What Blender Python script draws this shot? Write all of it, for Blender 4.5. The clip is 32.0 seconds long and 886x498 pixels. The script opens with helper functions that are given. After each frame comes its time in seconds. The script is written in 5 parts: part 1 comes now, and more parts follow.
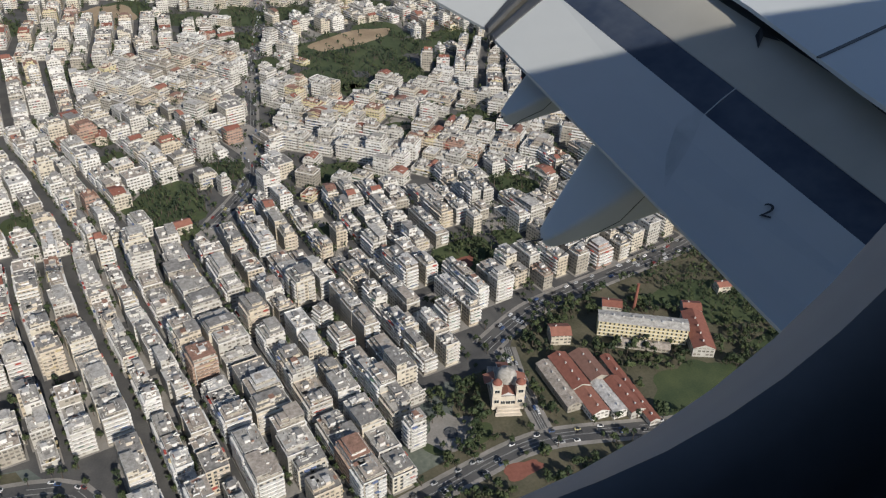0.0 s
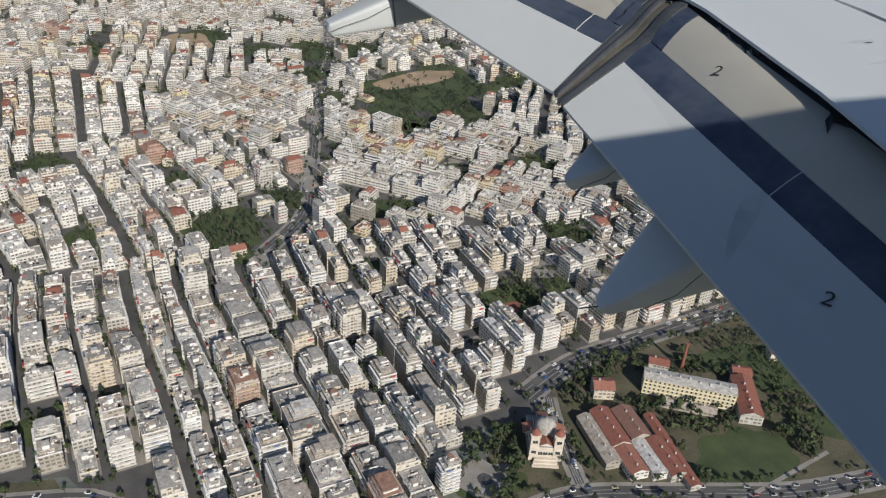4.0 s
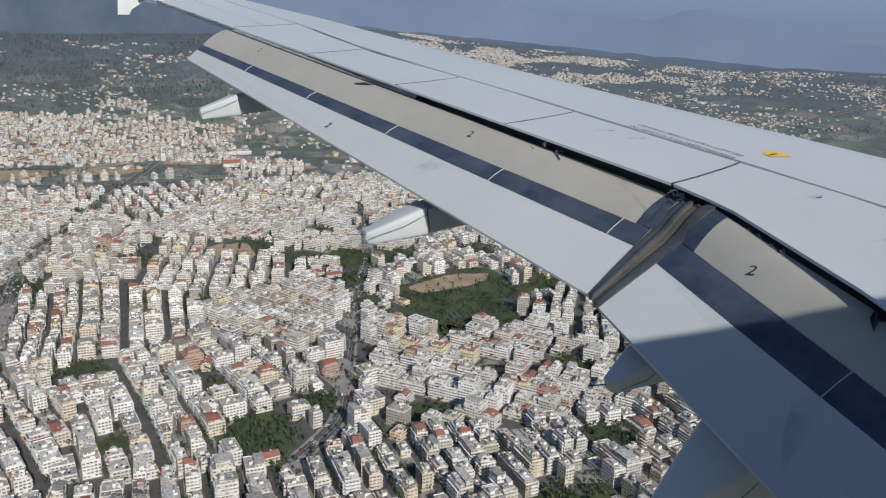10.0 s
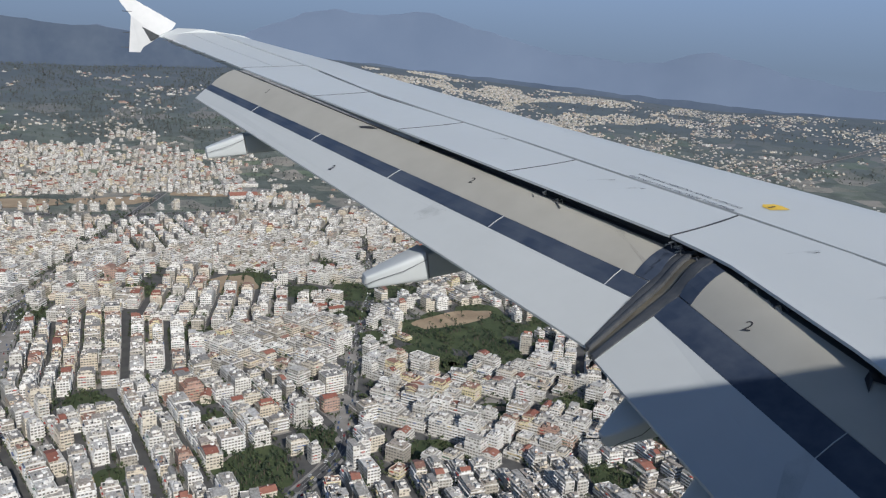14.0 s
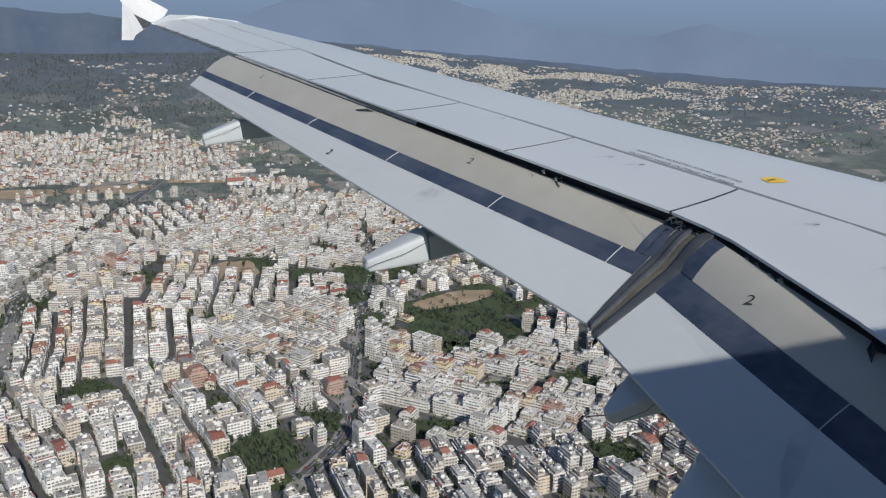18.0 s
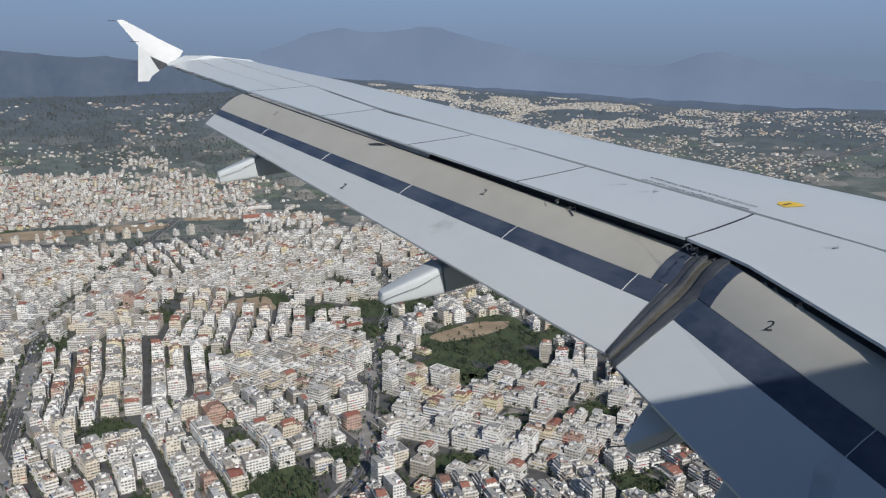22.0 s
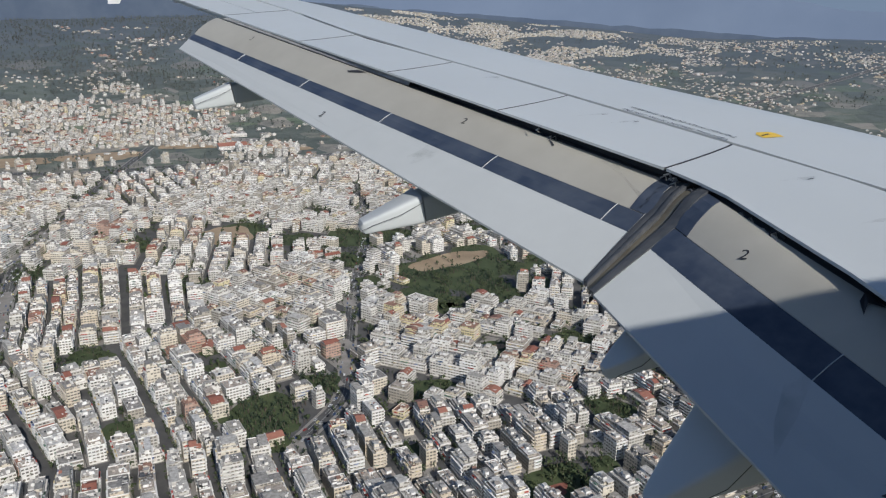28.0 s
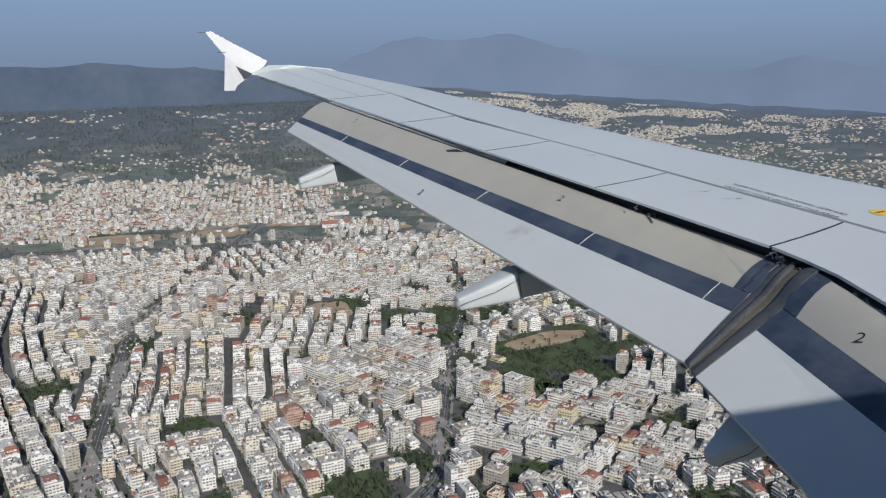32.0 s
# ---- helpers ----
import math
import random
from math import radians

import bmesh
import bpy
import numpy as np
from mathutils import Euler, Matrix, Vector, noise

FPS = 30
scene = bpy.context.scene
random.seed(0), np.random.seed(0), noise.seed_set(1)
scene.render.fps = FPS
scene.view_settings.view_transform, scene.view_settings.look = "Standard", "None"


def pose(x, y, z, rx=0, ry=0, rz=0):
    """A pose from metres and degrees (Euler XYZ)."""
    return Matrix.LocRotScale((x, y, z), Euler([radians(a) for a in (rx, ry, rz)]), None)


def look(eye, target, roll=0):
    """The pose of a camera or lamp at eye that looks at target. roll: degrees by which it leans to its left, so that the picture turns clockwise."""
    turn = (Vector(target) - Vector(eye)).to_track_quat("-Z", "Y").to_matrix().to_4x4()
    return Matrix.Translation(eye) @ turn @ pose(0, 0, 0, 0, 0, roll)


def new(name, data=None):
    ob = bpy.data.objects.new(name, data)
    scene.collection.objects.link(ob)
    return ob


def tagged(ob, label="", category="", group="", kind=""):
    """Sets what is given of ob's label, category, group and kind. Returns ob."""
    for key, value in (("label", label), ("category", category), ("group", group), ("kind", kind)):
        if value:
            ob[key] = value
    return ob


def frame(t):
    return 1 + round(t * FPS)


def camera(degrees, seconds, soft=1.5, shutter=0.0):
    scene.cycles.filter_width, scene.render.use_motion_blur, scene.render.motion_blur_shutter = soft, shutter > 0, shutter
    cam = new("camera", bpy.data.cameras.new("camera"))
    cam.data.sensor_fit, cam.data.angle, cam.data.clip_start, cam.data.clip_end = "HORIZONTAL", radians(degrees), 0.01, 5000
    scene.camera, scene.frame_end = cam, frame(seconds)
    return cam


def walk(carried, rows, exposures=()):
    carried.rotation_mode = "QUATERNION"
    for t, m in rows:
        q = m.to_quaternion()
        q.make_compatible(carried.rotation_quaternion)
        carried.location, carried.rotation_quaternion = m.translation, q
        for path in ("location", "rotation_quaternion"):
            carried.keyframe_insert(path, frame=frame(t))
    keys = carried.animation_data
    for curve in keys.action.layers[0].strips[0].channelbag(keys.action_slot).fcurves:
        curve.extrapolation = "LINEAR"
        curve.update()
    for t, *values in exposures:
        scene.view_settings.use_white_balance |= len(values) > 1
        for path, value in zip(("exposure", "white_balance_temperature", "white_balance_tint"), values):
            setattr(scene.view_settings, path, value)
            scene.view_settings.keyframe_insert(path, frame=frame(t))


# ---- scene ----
cam = camera(57.6, 32.0, 1.2)
EYE = 384.0
K = 1.6
# seconds; metres right (towards the nose), outboard and up from the window seat; degrees up, lean, turn
ROWS = [
    (0.0, 0.017, -0.028, -0.181, -33.10, 2.24, -27.10),
    (0.5, 0.018, -0.029, -0.136, -36.17, 3.08, -28.89),
    (1.0, 0.016, -0.042, -0.137, -35.15, 3.09, -27.47),
    (1.5, -0.002, -0.085, -0.094, -34.02, 1.62, -16.52),
    (2.0, -0.001, -0.088, -0.083, -36.06, 2.83, -16.18),
    (2.5, -0.012, -0.086, -0.073, -35.74, 2.67, -19.95),
    (3.0, -0.031, -0.076, -0.095, -32.24, 3.51, -22.58),
    (3.5, -0.034, -0.051, -0.075, -31.13, 4.58, -22.79),
    (5.5, -0.047, -0.009, -0.070, -26.89, 2.93, -22.87),
    (6.0, -0.047, -0.007, -0.071, -26.70, 2.61, -22.86),
    (6.5, -0.047, -0.011, -0.070, -25.68, 1.34, -21.86),
    (7.0, -0.052, -0.023, -0.094, -24.63, 1.38, -21.65),
    (7.5, -0.045, -0.012, -0.070, -22.84, 0.86, -20.38),
    (8.0, -0.039, 0.006, -0.065, -21.70, 0.98, -19.81),
    (8.5, -0.036, 0.013, -0.061, -20.36, 0.60, -19.50),
    (9.0, -0.032, 0.011, -0.060, -18.87, 0.93, -19.48),
    (9.5, -0.036, 0.014, -0.073, -17.91, 1.70, -19.67),
    (10.0, -0.019, 0.013, -0.075, -16.27, 2.03, -19.18),
    (10.5, 0.001, 0.010, -0.057, -14.62, 1.89, -18.43),
    (11.0, 0.019, 0.013, -0.042, -14.02, 2.01, -18.28),
    (11.5, 0.017, -0.003, -0.022, -13.96, 2.01, -18.21),
    (12.0, 0.022, -0.012, -0.010, -14.11, 2.08, -18.11),
    (12.5, 0.015, -0.009, -0.006, -13.93, 2.68, -18.56),
    (13.0, 0.014, 0.005, -0.004, -13.84, 2.98, -18.56),
    (13.5, 0.009, 0.009, -0.002, -13.68, 3.07, -18.53),
    (14.0, 0.008, -0.005, 0.006, -13.70, 3.13, -18.78),
    (14.5, 0.011, -0.005, -0.001, -13.99, 2.74, -19.22),
    (16.5, -0.012, -0.019, -0.007, -18.38, -0.47, -18.98),
    (17.0, 0.004, -0.006, -0.009, -19.02, 0.28, -19.21),
    (17.5, 0.007, -0.008, 0.007, -20.21, 1.19, -19.06),
    (18.0, 0.002, -0.001, 0.018, -15.11, 1.60, -18.86),
    (18.5, 0.007, 0.005, 0.012, -10.31, 1.44, -17.23),
    (19.0, 0.018, 0.007, 0.016, -10.91, 0.88, -17.53),
    (19.5, 0.022, 0.006, 0.019, -11.13, 0.21, -17.71),
    (20.0, 0.019, 0.002, 0.016, -11.22, 0.26, -17.63),
    (20.5, 0.014, 0.019, 0.005, -11.32, 0.24, -17.42),
    (21.0, -0.003, 0.013, 0.002, -11.67, 0.10, -17.37),
    (21.5, 0.005, 0.004, 0.010, -12.25, -0.12, -17.27),
    (22.0, 0.010, 0.003, 0.012, -12.84, 0.14, -17.69),
    (22.5, 0.010, -0.011, 0.022, -13.58, 0.11, -17.80),
    (23.0, 0.005, -0.025, 0.026, -15.18, 0.11, -18.34),
    (23.5, -0.021, -0.027, 0.004, -16.66, -0.00, -19.12),
    (24.0, -0.018, -0.008, 0.001, -18.66, -0.27, -19.43),
    (24.5, -0.015, 0.002, 0.001, -21.24, 0.10, -20.77),
    (25.0, -0.011, 0.011, 0.007, -24.68, 0.82, -22.59),
    (25.5, -0.001, 0.005, 0.023, -24.65, 2.98, -24.36),
    (26.0, 0.002, -0.007, 0.013, -18.71, 1.00, -20.64),
    (26.5, 0.012, -0.001, 0.011, -18.36, 0.20, -20.16),
    (28.5, -0.019, -0.018, 0.016, -17.10, 1.43, -18.20),
    (29.0, -0.011, 0.008, 0.016, -14.87, 0.90, -12.70),
    (29.5, -0.008, 0.014, 0.016, -12.85, 0.21, -9.97),
    (30.0, -0.007, 0.001, 0.008, -11.74, -0.41, -9.50),
    (30.5, -0.014, 0.004, 0.009, -11.44, -0.61, -9.95),
    (31.0, -0.009, -0.000, 0.011, -11.39, -0.74, -10.64),
    (31.5, -0.005, -0.004, 0.011, -11.53, -0.52, -11.45),
    (32.0, -0.003, -0.018, 0.006, -12.32, -0.48, -12.20),
]
walk(cam, [(t, pose(x, y, EYE + z, 0, 0, yaw) @ pose(0, 0, 0, 90 + pitch, 0, 0) @ pose(0, 0, 0, 0, 0, lean))
           for t, x, y, z, pitch, lean, yaw in ROWS],
     exposures=((0.0, 0.05, 6550, 10), (2.0, 0.10, 6500, 10), (5.0, 0.05, 6500, 10), (9.0, 0.04, 6250, 10), (18.0, 0.0, 6130, 10), (23.0, -0.02, 6130, 10), (25.2, -0.05, 6350, 10), (26.2, -0.03, 6180, 10), (29.0, 0.0, 6200, 10), (32.0, 0.0, 6150, 10)))

# ---------- sky and sun ----------
SUN = Vector((0.06, -0.852, 0.525)).normalized()
world = bpy.data.worlds.new("world")
scene.world = world
world.use_nodes = True
wn = world.node_tree.nodes
sky = wn.new("ShaderNodeTexSky")
sky.sky_type = "NISHITA"
sky.sun_disc = False
sky.sun_elevation = math.asin(SUN.z)
sky.sun_rotation = math.atan2(SUN.x, SUN.y)
sky.altitude = 300
sky.air_density, sky.dust_density, sky.ozone_density = 1.0, 1.0, 3.0
world.node_tree.links.new(sky.outputs[0], wn["Background"].inputs[0])
wn["Background"].inputs[1].default_value = 0.075
sun_data = bpy.data.lights.new("sun", "SUN")
sun_data.energy, sun_data.angle, sun_data.color = 4.25, radians(0.6), (1.0, 0.94, 0.85)
sun = new("sun", sun_data)
sun.matrix_world = look(SUN * 50 + Vector((0, 0, EYE)), (0, 0, EYE))


# ---------- materials ----------
def nodes_of(name):
    m = bpy.data.materials.new(name)
    m.use_nodes = True
    return m, m.node_tree.nodes, m.node_tree.links, m.node_tree.nodes["Principled BSDF"]


def ramp(nodes, stops, constant=False):
    r = nodes.new("ShaderNodeValToRGB")
    if constant:
        r.color_ramp.interpolation = "CONSTANT"
    els = r.color_ramp.elements
    while len(els) < len(stops):
        els.new(0.5)
    for el, (p, c) in zip(els, stops):
        el.position, el.color = p, (*c, 1)
    return r


def calc(nodes, links, op, a, b=None, c=None):
    n = nodes.new("ShaderNodeMath")
    n.operation = op
    for i, v in enumerate((a, b, c)):
        if v is None:
            continue
        if isinstance(v, (int, float)):
            n.inputs[i].default_value = v
        else:
            links.new(v, n.inputs[i])
    return n.outputs[0]


def mixed(nodes, links, fac, a, b, blend="MIX"):
    n = nodes.new("ShaderNodeMix")
    n.data_type, n.blend_type = "RGBA", blend
    for i, v in ((0, fac), (6, a), (7, b)):
        if isinstance(v, (int, float)):
            n.inputs[i].default_value = v
        elif isinstance(v, tuple):
            n.inputs[i].default_value = (*v, 1)
        else:
            links.new(v, n.inputs[i])
    return n.outputs[2]


def noise_tex(nodes, links, scale, detail=4, coord=None):
    n = nodes.new("ShaderNodeTexNoise")
    n.inputs["Scale"].default_value, n.inputs["Detail"].default_value = scale, detail
    if coord is not None:
        links.new(coord, n.inputs["Vector"])
    return n.outputs["Fac"]


def surface(name, a, b, rough=0.6, metal=0.0, coarse=0.5, fine=20.0, bump=0.0, emit=0.0, contrast=0.3):
    """Two shades a and b, mixed by coarse and fine noise; a bump from the fine one."""
    m, nodes, links, p = nodes_of(name)
    co = nodes.new("ShaderNodeTexCoord").outputs["Object"]
    n1, n2 = noise_tex(nodes, links, coarse, 5, co), noise_tex(nodes, links, fine, 3, co)
    f = calc(nodes, links, "ADD", calc(nodes, links, "MULTIPLY", n1, 0.65), calc(nodes, links, "MULTIPLY", n2, 0.35))
    r = ramp(nodes, ((0.5 - contrast / 2, a), (0.5 + contrast / 2, b)))
    links.new(f, r.inputs[0])
    links.new(r.outputs[0], p.inputs["Base Color"])
    p.inputs["Roughness"].default_value, p.inputs["Metallic"].default_value = rough, metal
    rr = calc(nodes, links, "MULTIPLY_ADD", n2, 0.2, rough - 0.1)
    links.new(rr, p.inputs["Roughness"])
    if bump:
        bn = nodes.new("ShaderNodeBump")
        bn.inputs["Strength"].default_value, bn.inputs["Distance"].default_value = 1.0, bump
        links.new(n2, bn.inputs["Height"])
        links.new(bn.outputs[0], p.inputs["Normal"])
    if emit:
        links.new(r.outputs[0], p.inputs["Emission Color"])
        p.inputs["Emission Strength"].default_value = emit
    return m


def wall_paint(name, stops, glass=True, dirt=0.74, speck=3.0):
    """Facade paint: the tone of each house picks the colour; rows of dark windows by storey, enlarged as painted shade
    of balcony recesses; rain stains.
    """
    m, nodes, links, p = nodes_of(name)
    at = nodes.new("ShaderNodeAttribute")
    at.attribute_name = "tone"
    r = ramp(nodes, stops, True)
    links.new(at.outputs["Fac"], r.inputs[0])
    co = nodes.new("ShaderNodeTexCoord")
    st = noise_tex(nodes, links, 0.35, 6, co.outputs["Object"])
    fine = noise_tex(nodes, links, speck, 3, co.outputs["Object"])
    s = ramp(nodes, ((0.32, (dirt, dirt * 0.975, dirt * 0.94)), (0.62, (1, 1, 1))))
    links.new(calc(nodes, links, "ADD", calc(nodes, links, "MULTIPLY", st, 0.7), calc(nodes, links, "MULTIPLY", fine, 0.3)), s.inputs[0])
    col = mixed(nodes, links, 1.0, r.outputs[0], s.outputs[0], "MULTIPLY")
    if glass:
        uv = nodes.new("ShaderNodeSeparateXYZ")
        links.new(co.outputs["UV"], uv.inputs[0])
        u = calc(nodes, links, "FRACT", calc(nodes, links, "DIVIDE", uv.outputs[0], 3.1))
        v = calc(nodes, links, "FRACT", calc(nodes, links, "DIVIDE", uv.outputs[1], 3.05))
        cell = nodes.new("ShaderNodeTexWhiteNoise")
        cell.noise_dimensions = "2D"
        cv = nodes.new("ShaderNodeCombineXYZ")
        links.new(calc(nodes, links, "FLOOR", calc(nodes, links, "DIVIDE", uv.outputs[0], 3.1)), cv.inputs[0])
        links.new(calc(nodes, links, "FLOOR", calc(nodes, links, "DIVIDE", uv.outputs[1], 3.05)), cv.inputs[1])
        links.new(cv.outputs[0], cell.inputs["Vector"])
        there = calc(nodes, links, "GREATER_THAN", cell.outputs["Value"], 0.22)
        # windows drawn large and high, so they double as painted shade behind balconies
        mu = calc(nodes, links, "LESS_THAN", calc(nodes, links, "ABSOLUTE", calc(nodes, links, "SUBTRACT", u, 0.5)), 0.35)
        mv = calc(nodes, links, "LESS_THAN", calc(nodes, links, "ABSOLUTE", calc(nodes, links, "SUBTRACT", v, 0.74)), 0.24)
        mask = calc(nodes, links, "MULTIPLY", there, calc(nodes, links, "MULTIPLY", mu, mv))
        shade = mixed(nodes, links, cell.outputs["Value"], (0.035, 0.04, 0.045), (0.20, 0.175, 0.145))
        col = mixed(nodes, links, mask, col, shade)
        links.new(calc(nodes, links, "MULTIPLY_ADD", mask, -0.55, 0.85), p.inputs["Roughness"])
    else:
        p.inputs["Roughness"].default_value = 0.85
    links.new(col, p.inputs["Base Color"])
    return m


WALLS = ((0.0, (0.660, 0.646, 0.603)), (0.22, (0.509, 0.495, 0.456)), (0.42, (0.621, 0.569, 0.471)), (0.58, (0.744, 0.734, 0.701)),
         (0.74, (0.405, 0.376, 0.324)), (0.87, (0.584, 0.514, 0.405)), (0.94, (0.640, 0.574, 0.358)), (0.975, (0.433, 0.292, 0.241)))
M_WALL = wall_paint("facade_paint", WALLS)
M_BALC = wall_paint("balcony_paint", ((0.0, (0.751, 0.737, 0.714)), (0.35, (0.658, 0.643, 0.610)), (0.6, (0.776, 0.776, 0.760)), (0.85, (0.658, 0.591, 0.498)), (0.97, (0.469, 0.339, 0.263))), False)
M_ROOF = wall_paint("roof_screed", ((0.0, (0.43, 0.41, 0.375)), (0.22, (0.53, 0.51, 0.475)), (0.40, (0.29, 0.28, 0.265)), (0.53, (0.64, 0.625, 0.60)), (0.68, (0.46, 0.405, 0.35)), (0.80, (0.33, 0.315, 0.295)), (0.91, (0.36, 0.21, 0.155))), False, 0.45, 1.1)
M_TILE = wall_paint("roof_tile", ((0.0, (0.27, 0.105, 0.075)), (0.5, (0.32, 0.14, 0.10)), (0.8, (0.24, 0.13, 0.10))), False)
M_GLASS = surface("window_glass", (0.02, 0.025, 0.03), (0.07, 0.075, 0.08), 0.15, 0.0, 0.3, 3.0)
M_AWN = wall_paint("awning_cloth", ((0.0, (0.45, 0.10, 0.08)), (0.3, (0.12, 0.20, 0.15)), (0.5, (0.60, 0.50, 0.30)), (0.75, (0.15, 0.2, 0.35))), False)
M_LEAF = surface("tree_leaves", (0.025, 0.045, 0.018), (0.075, 0.095, 0.035), 0.8, 0, 0.05, 0.6)
M_LEAF2 = surface("pine_leaves", (0.015, 0.03, 0.014), (0.04, 0.06, 0.028), 0.8, 0, 0.05, 0.6)
# far foliage: distance haze is put into the leaf colour, greyer and bluer
M_SCRUB = surface("haze_grey_scrub", (0.055, 0.070, 0.061), (0.112, 0.124, 0.108), 0.9, 0, 0.05, 0.6)
M_BARK = surface("tree_bark", (0.05, 0.04, 0.03), (0.13, 0.10, 0.08), 0.9, 0, 1, 8)
M_ROAD = surface("asphalt", (0.06, 0.06, 0.062), (0.115, 0.112, 0.107), 0.85, 0, 0.06, 0.9)
M_PAVE = surface("pavement_slabs", (0.20, 0.19, 0.17), (0.32, 0.30, 0.28), 0.85, 0, 0.08, 0.8)
M_GRASS = surface("lawn_grass", (0.032, 0.052, 0.02), (0.075, 0.095, 0.038), 0.9, 0, 0.05, 0.8)
M_EARTH = surface("bare_earth", (0.26, 0.19, 0.12), (0.42, 0.32, 0.21), 0.9, 0, 0.03, 0.5)
M_LINE = surface("road_paint", (0.30, 0.30, 0.29), (0.5, 0.5, 0.48), 0.8)
M_WING = surface("wing_grey_paint", (0.480, 0.505, 0.508), (0.543, 0.569, 0.572), 0.38, 0.0, 0.5, 6.0, contrast=0.5)
M_FLAP = surface("flap_grey_paint", (0.440, 0.460, 0.460), (0.498, 0.520, 0.520), 0.40, 0.0, 0.5, 6.0, contrast=0.5)
M_TAN = surface("flap_bare_metal", (0.345, 0.328, 0.285), (0.455, 0.440, 0.390), 0.5, 0.1, 0.7, 5.0, contrast=0.5)
M_BLUE = surface("flap_dark_strip", (0.030, 0.042, 0.070), (0.066, 0.080, 0.108), 0.35, 0.0, 3.0, 14.0, contrast=0.22)
M_SEAL = surface("rubber_seal", (0.045, 0.050, 0.058), (0.105, 0.108, 0.112), 0.6, 0, 3, 20)
M_BRASS = surface("worn_seal_edge", (0.13, 0.115, 0.085), (0.25, 0.225, 0.17), 0.45, 0.3, 4, 25)
# near-black paint for the shade in coves and gaps; also shows in panel seams
M_DARK = surface("cove_shade_dark", (0.012, 0.012, 0.013), (0.03, 0.03, 0.032), 0.7, 0, 2, 10)
M_STEEL = surface("bright_metal", (0.5, 0.5, 0.5), (0.75, 0.75, 0.74), 0.3, 0.9, 6, 30)
M_FENCE = surface("white_paint", (0.50, 0.505, 0.51), (0.58, 0.58, 0.575), 0.35, 0, 1, 8)
M_MARK = surface("black_marking", (0.02, 0.02, 0.022), (0.04, 0.04, 0.045), 0.5)
M_YELLOW = surface("yellow_paint", (0.72, 0.46, 0.03), (0.82, 0.56, 0.06), 0.45)
M_SOOT = surface("oil_stain", (0.22, 0.22, 0.215), (0.40, 0.40, 0.395), 0.5, 0, 4, 20)
M_CABIN = surface("cabin_lining", (0.15, 0.16, 0.18), (0.21, 0.22, 0.245), 0.6, 0, 2, 60)
M_SKIN = surface("fuselage_paint", (0.70, 0.70, 0.71), (0.78, 0.78, 0.78), 0.35, 0, 0.5, 8)
# distance haze is painted into these two colours, which also glow without any lamp
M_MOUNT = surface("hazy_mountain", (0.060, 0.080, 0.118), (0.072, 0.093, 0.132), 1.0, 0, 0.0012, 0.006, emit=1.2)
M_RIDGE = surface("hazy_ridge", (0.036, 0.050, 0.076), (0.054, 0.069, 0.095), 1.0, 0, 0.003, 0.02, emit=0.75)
M_DRY = surface("dry_garden_ground", (0.055, 0.058, 0.032), (0.135, 0.118, 0.078), 0.9, 0, 0.04, 0.5)


def smear_material():
    """Thin soot: see-through, thicker where the noise is high."""
    m, nodes, links, p = nodes_of("thin_soot")
    co = nodes.new("ShaderNodeTexCoord").outputs["Object"]
    n1 = noise_tex(nodes, links, 7.0, 5, co)
    links.new(calc(nodes, links, "MULTIPLY", calc(nodes, links, "SUBTRACT", n1, 0.42), 0.6), p.inputs["Alpha"])
    p.inputs["Base Color"].default_value = (0.10, 0.10, 0.095, 1)
    p.inputs["Roughness"].default_value = 0.7
    return m


M_SMEAR = smear_material()


def haze_material():
    """The hazy sky low over the horizon, paler below and bluer above."""
    m, nodes, links, p = nodes_of("hazy_sky")
    co = nodes.new("ShaderNodeSeparateXYZ")
    links.new(nodes.new("ShaderNodeTexCoord").outputs["Object"], co.inputs[0])
    f = calc(nodes, links, "DIVIDE", calc(nodes, links, "SUBTRACT", co.outputs[2], EYE), 900.0)
    r = ramp(nodes, ((0.0, (0.185, 0.245, 0.335)), (0.3, (0.225, 0.305, 0.435)), (0.75, (0.265, 0.385, 0.585)), (1.0, (0.24, 0.38, 0.62))))
    links.new(f, r.inputs[0])
    links.new(r.outputs[0], p.inputs["Emission Color"])
    p.inputs["Base Color"].default_value = (0, 0, 0, 1)
    p.inputs["Specular IOR Level"].default_value = 0
    p.inputs["Emission Strength"].default_value = 1.0
    return m


M_HAZE = haze_material()


# ---------- mesh helpers ----------
def link_mesh(name, verts, faces, mats, parent=None, idx=None, smooth=False):
    me = bpy.data.meshes.new(name)
    me.from_pydata([tuple(v) for v in verts], [], [tuple(f) for f in faces])
    for m in mats:
        me.materials.append(m)
    if idx is not None:
        me.polygons.foreach_set("material_index", idx)
    if smooth:
        me.polygons.foreach_set("use_smooth", [True] * len(me.polygons))
    me.update()
    ob = new(name, me)
    if parent is not None:
        ob.parent = parent
    return ob


def part(name, bm, material, parent, label="", smooth=False):
    me = bpy.data.meshes.new(name)
    bmesh.ops.recalc_face_normals(bm, faces=bm.faces)
    if smooth:
        for f in bm.faces:
            f.smooth = True
        for e in bm.edges:
            e.smooth = len(e.link_faces) == 2 and e.calc_face_angle() < 0.7
    bm.to_mesh(me)
    bm.free()
    me.materials.append(material)
    ob = new(name, me)
    ob.parent = parent
    return tagged(ob, label)


def loft(sections, closed=True, caps=True):
    """A skin over rings of equal length."""
    bm = bmesh.new()
    rows = [[bm.verts.new(p) for p in s] for s in sections]
    n = len(rows[0])
    for a, b in zip(rows, rows[1:]):
        for i in range(n if closed else n - 1):
            j = (i + 1) % n
            bm.faces.new((a[i], a[j], b[j], b[i]))
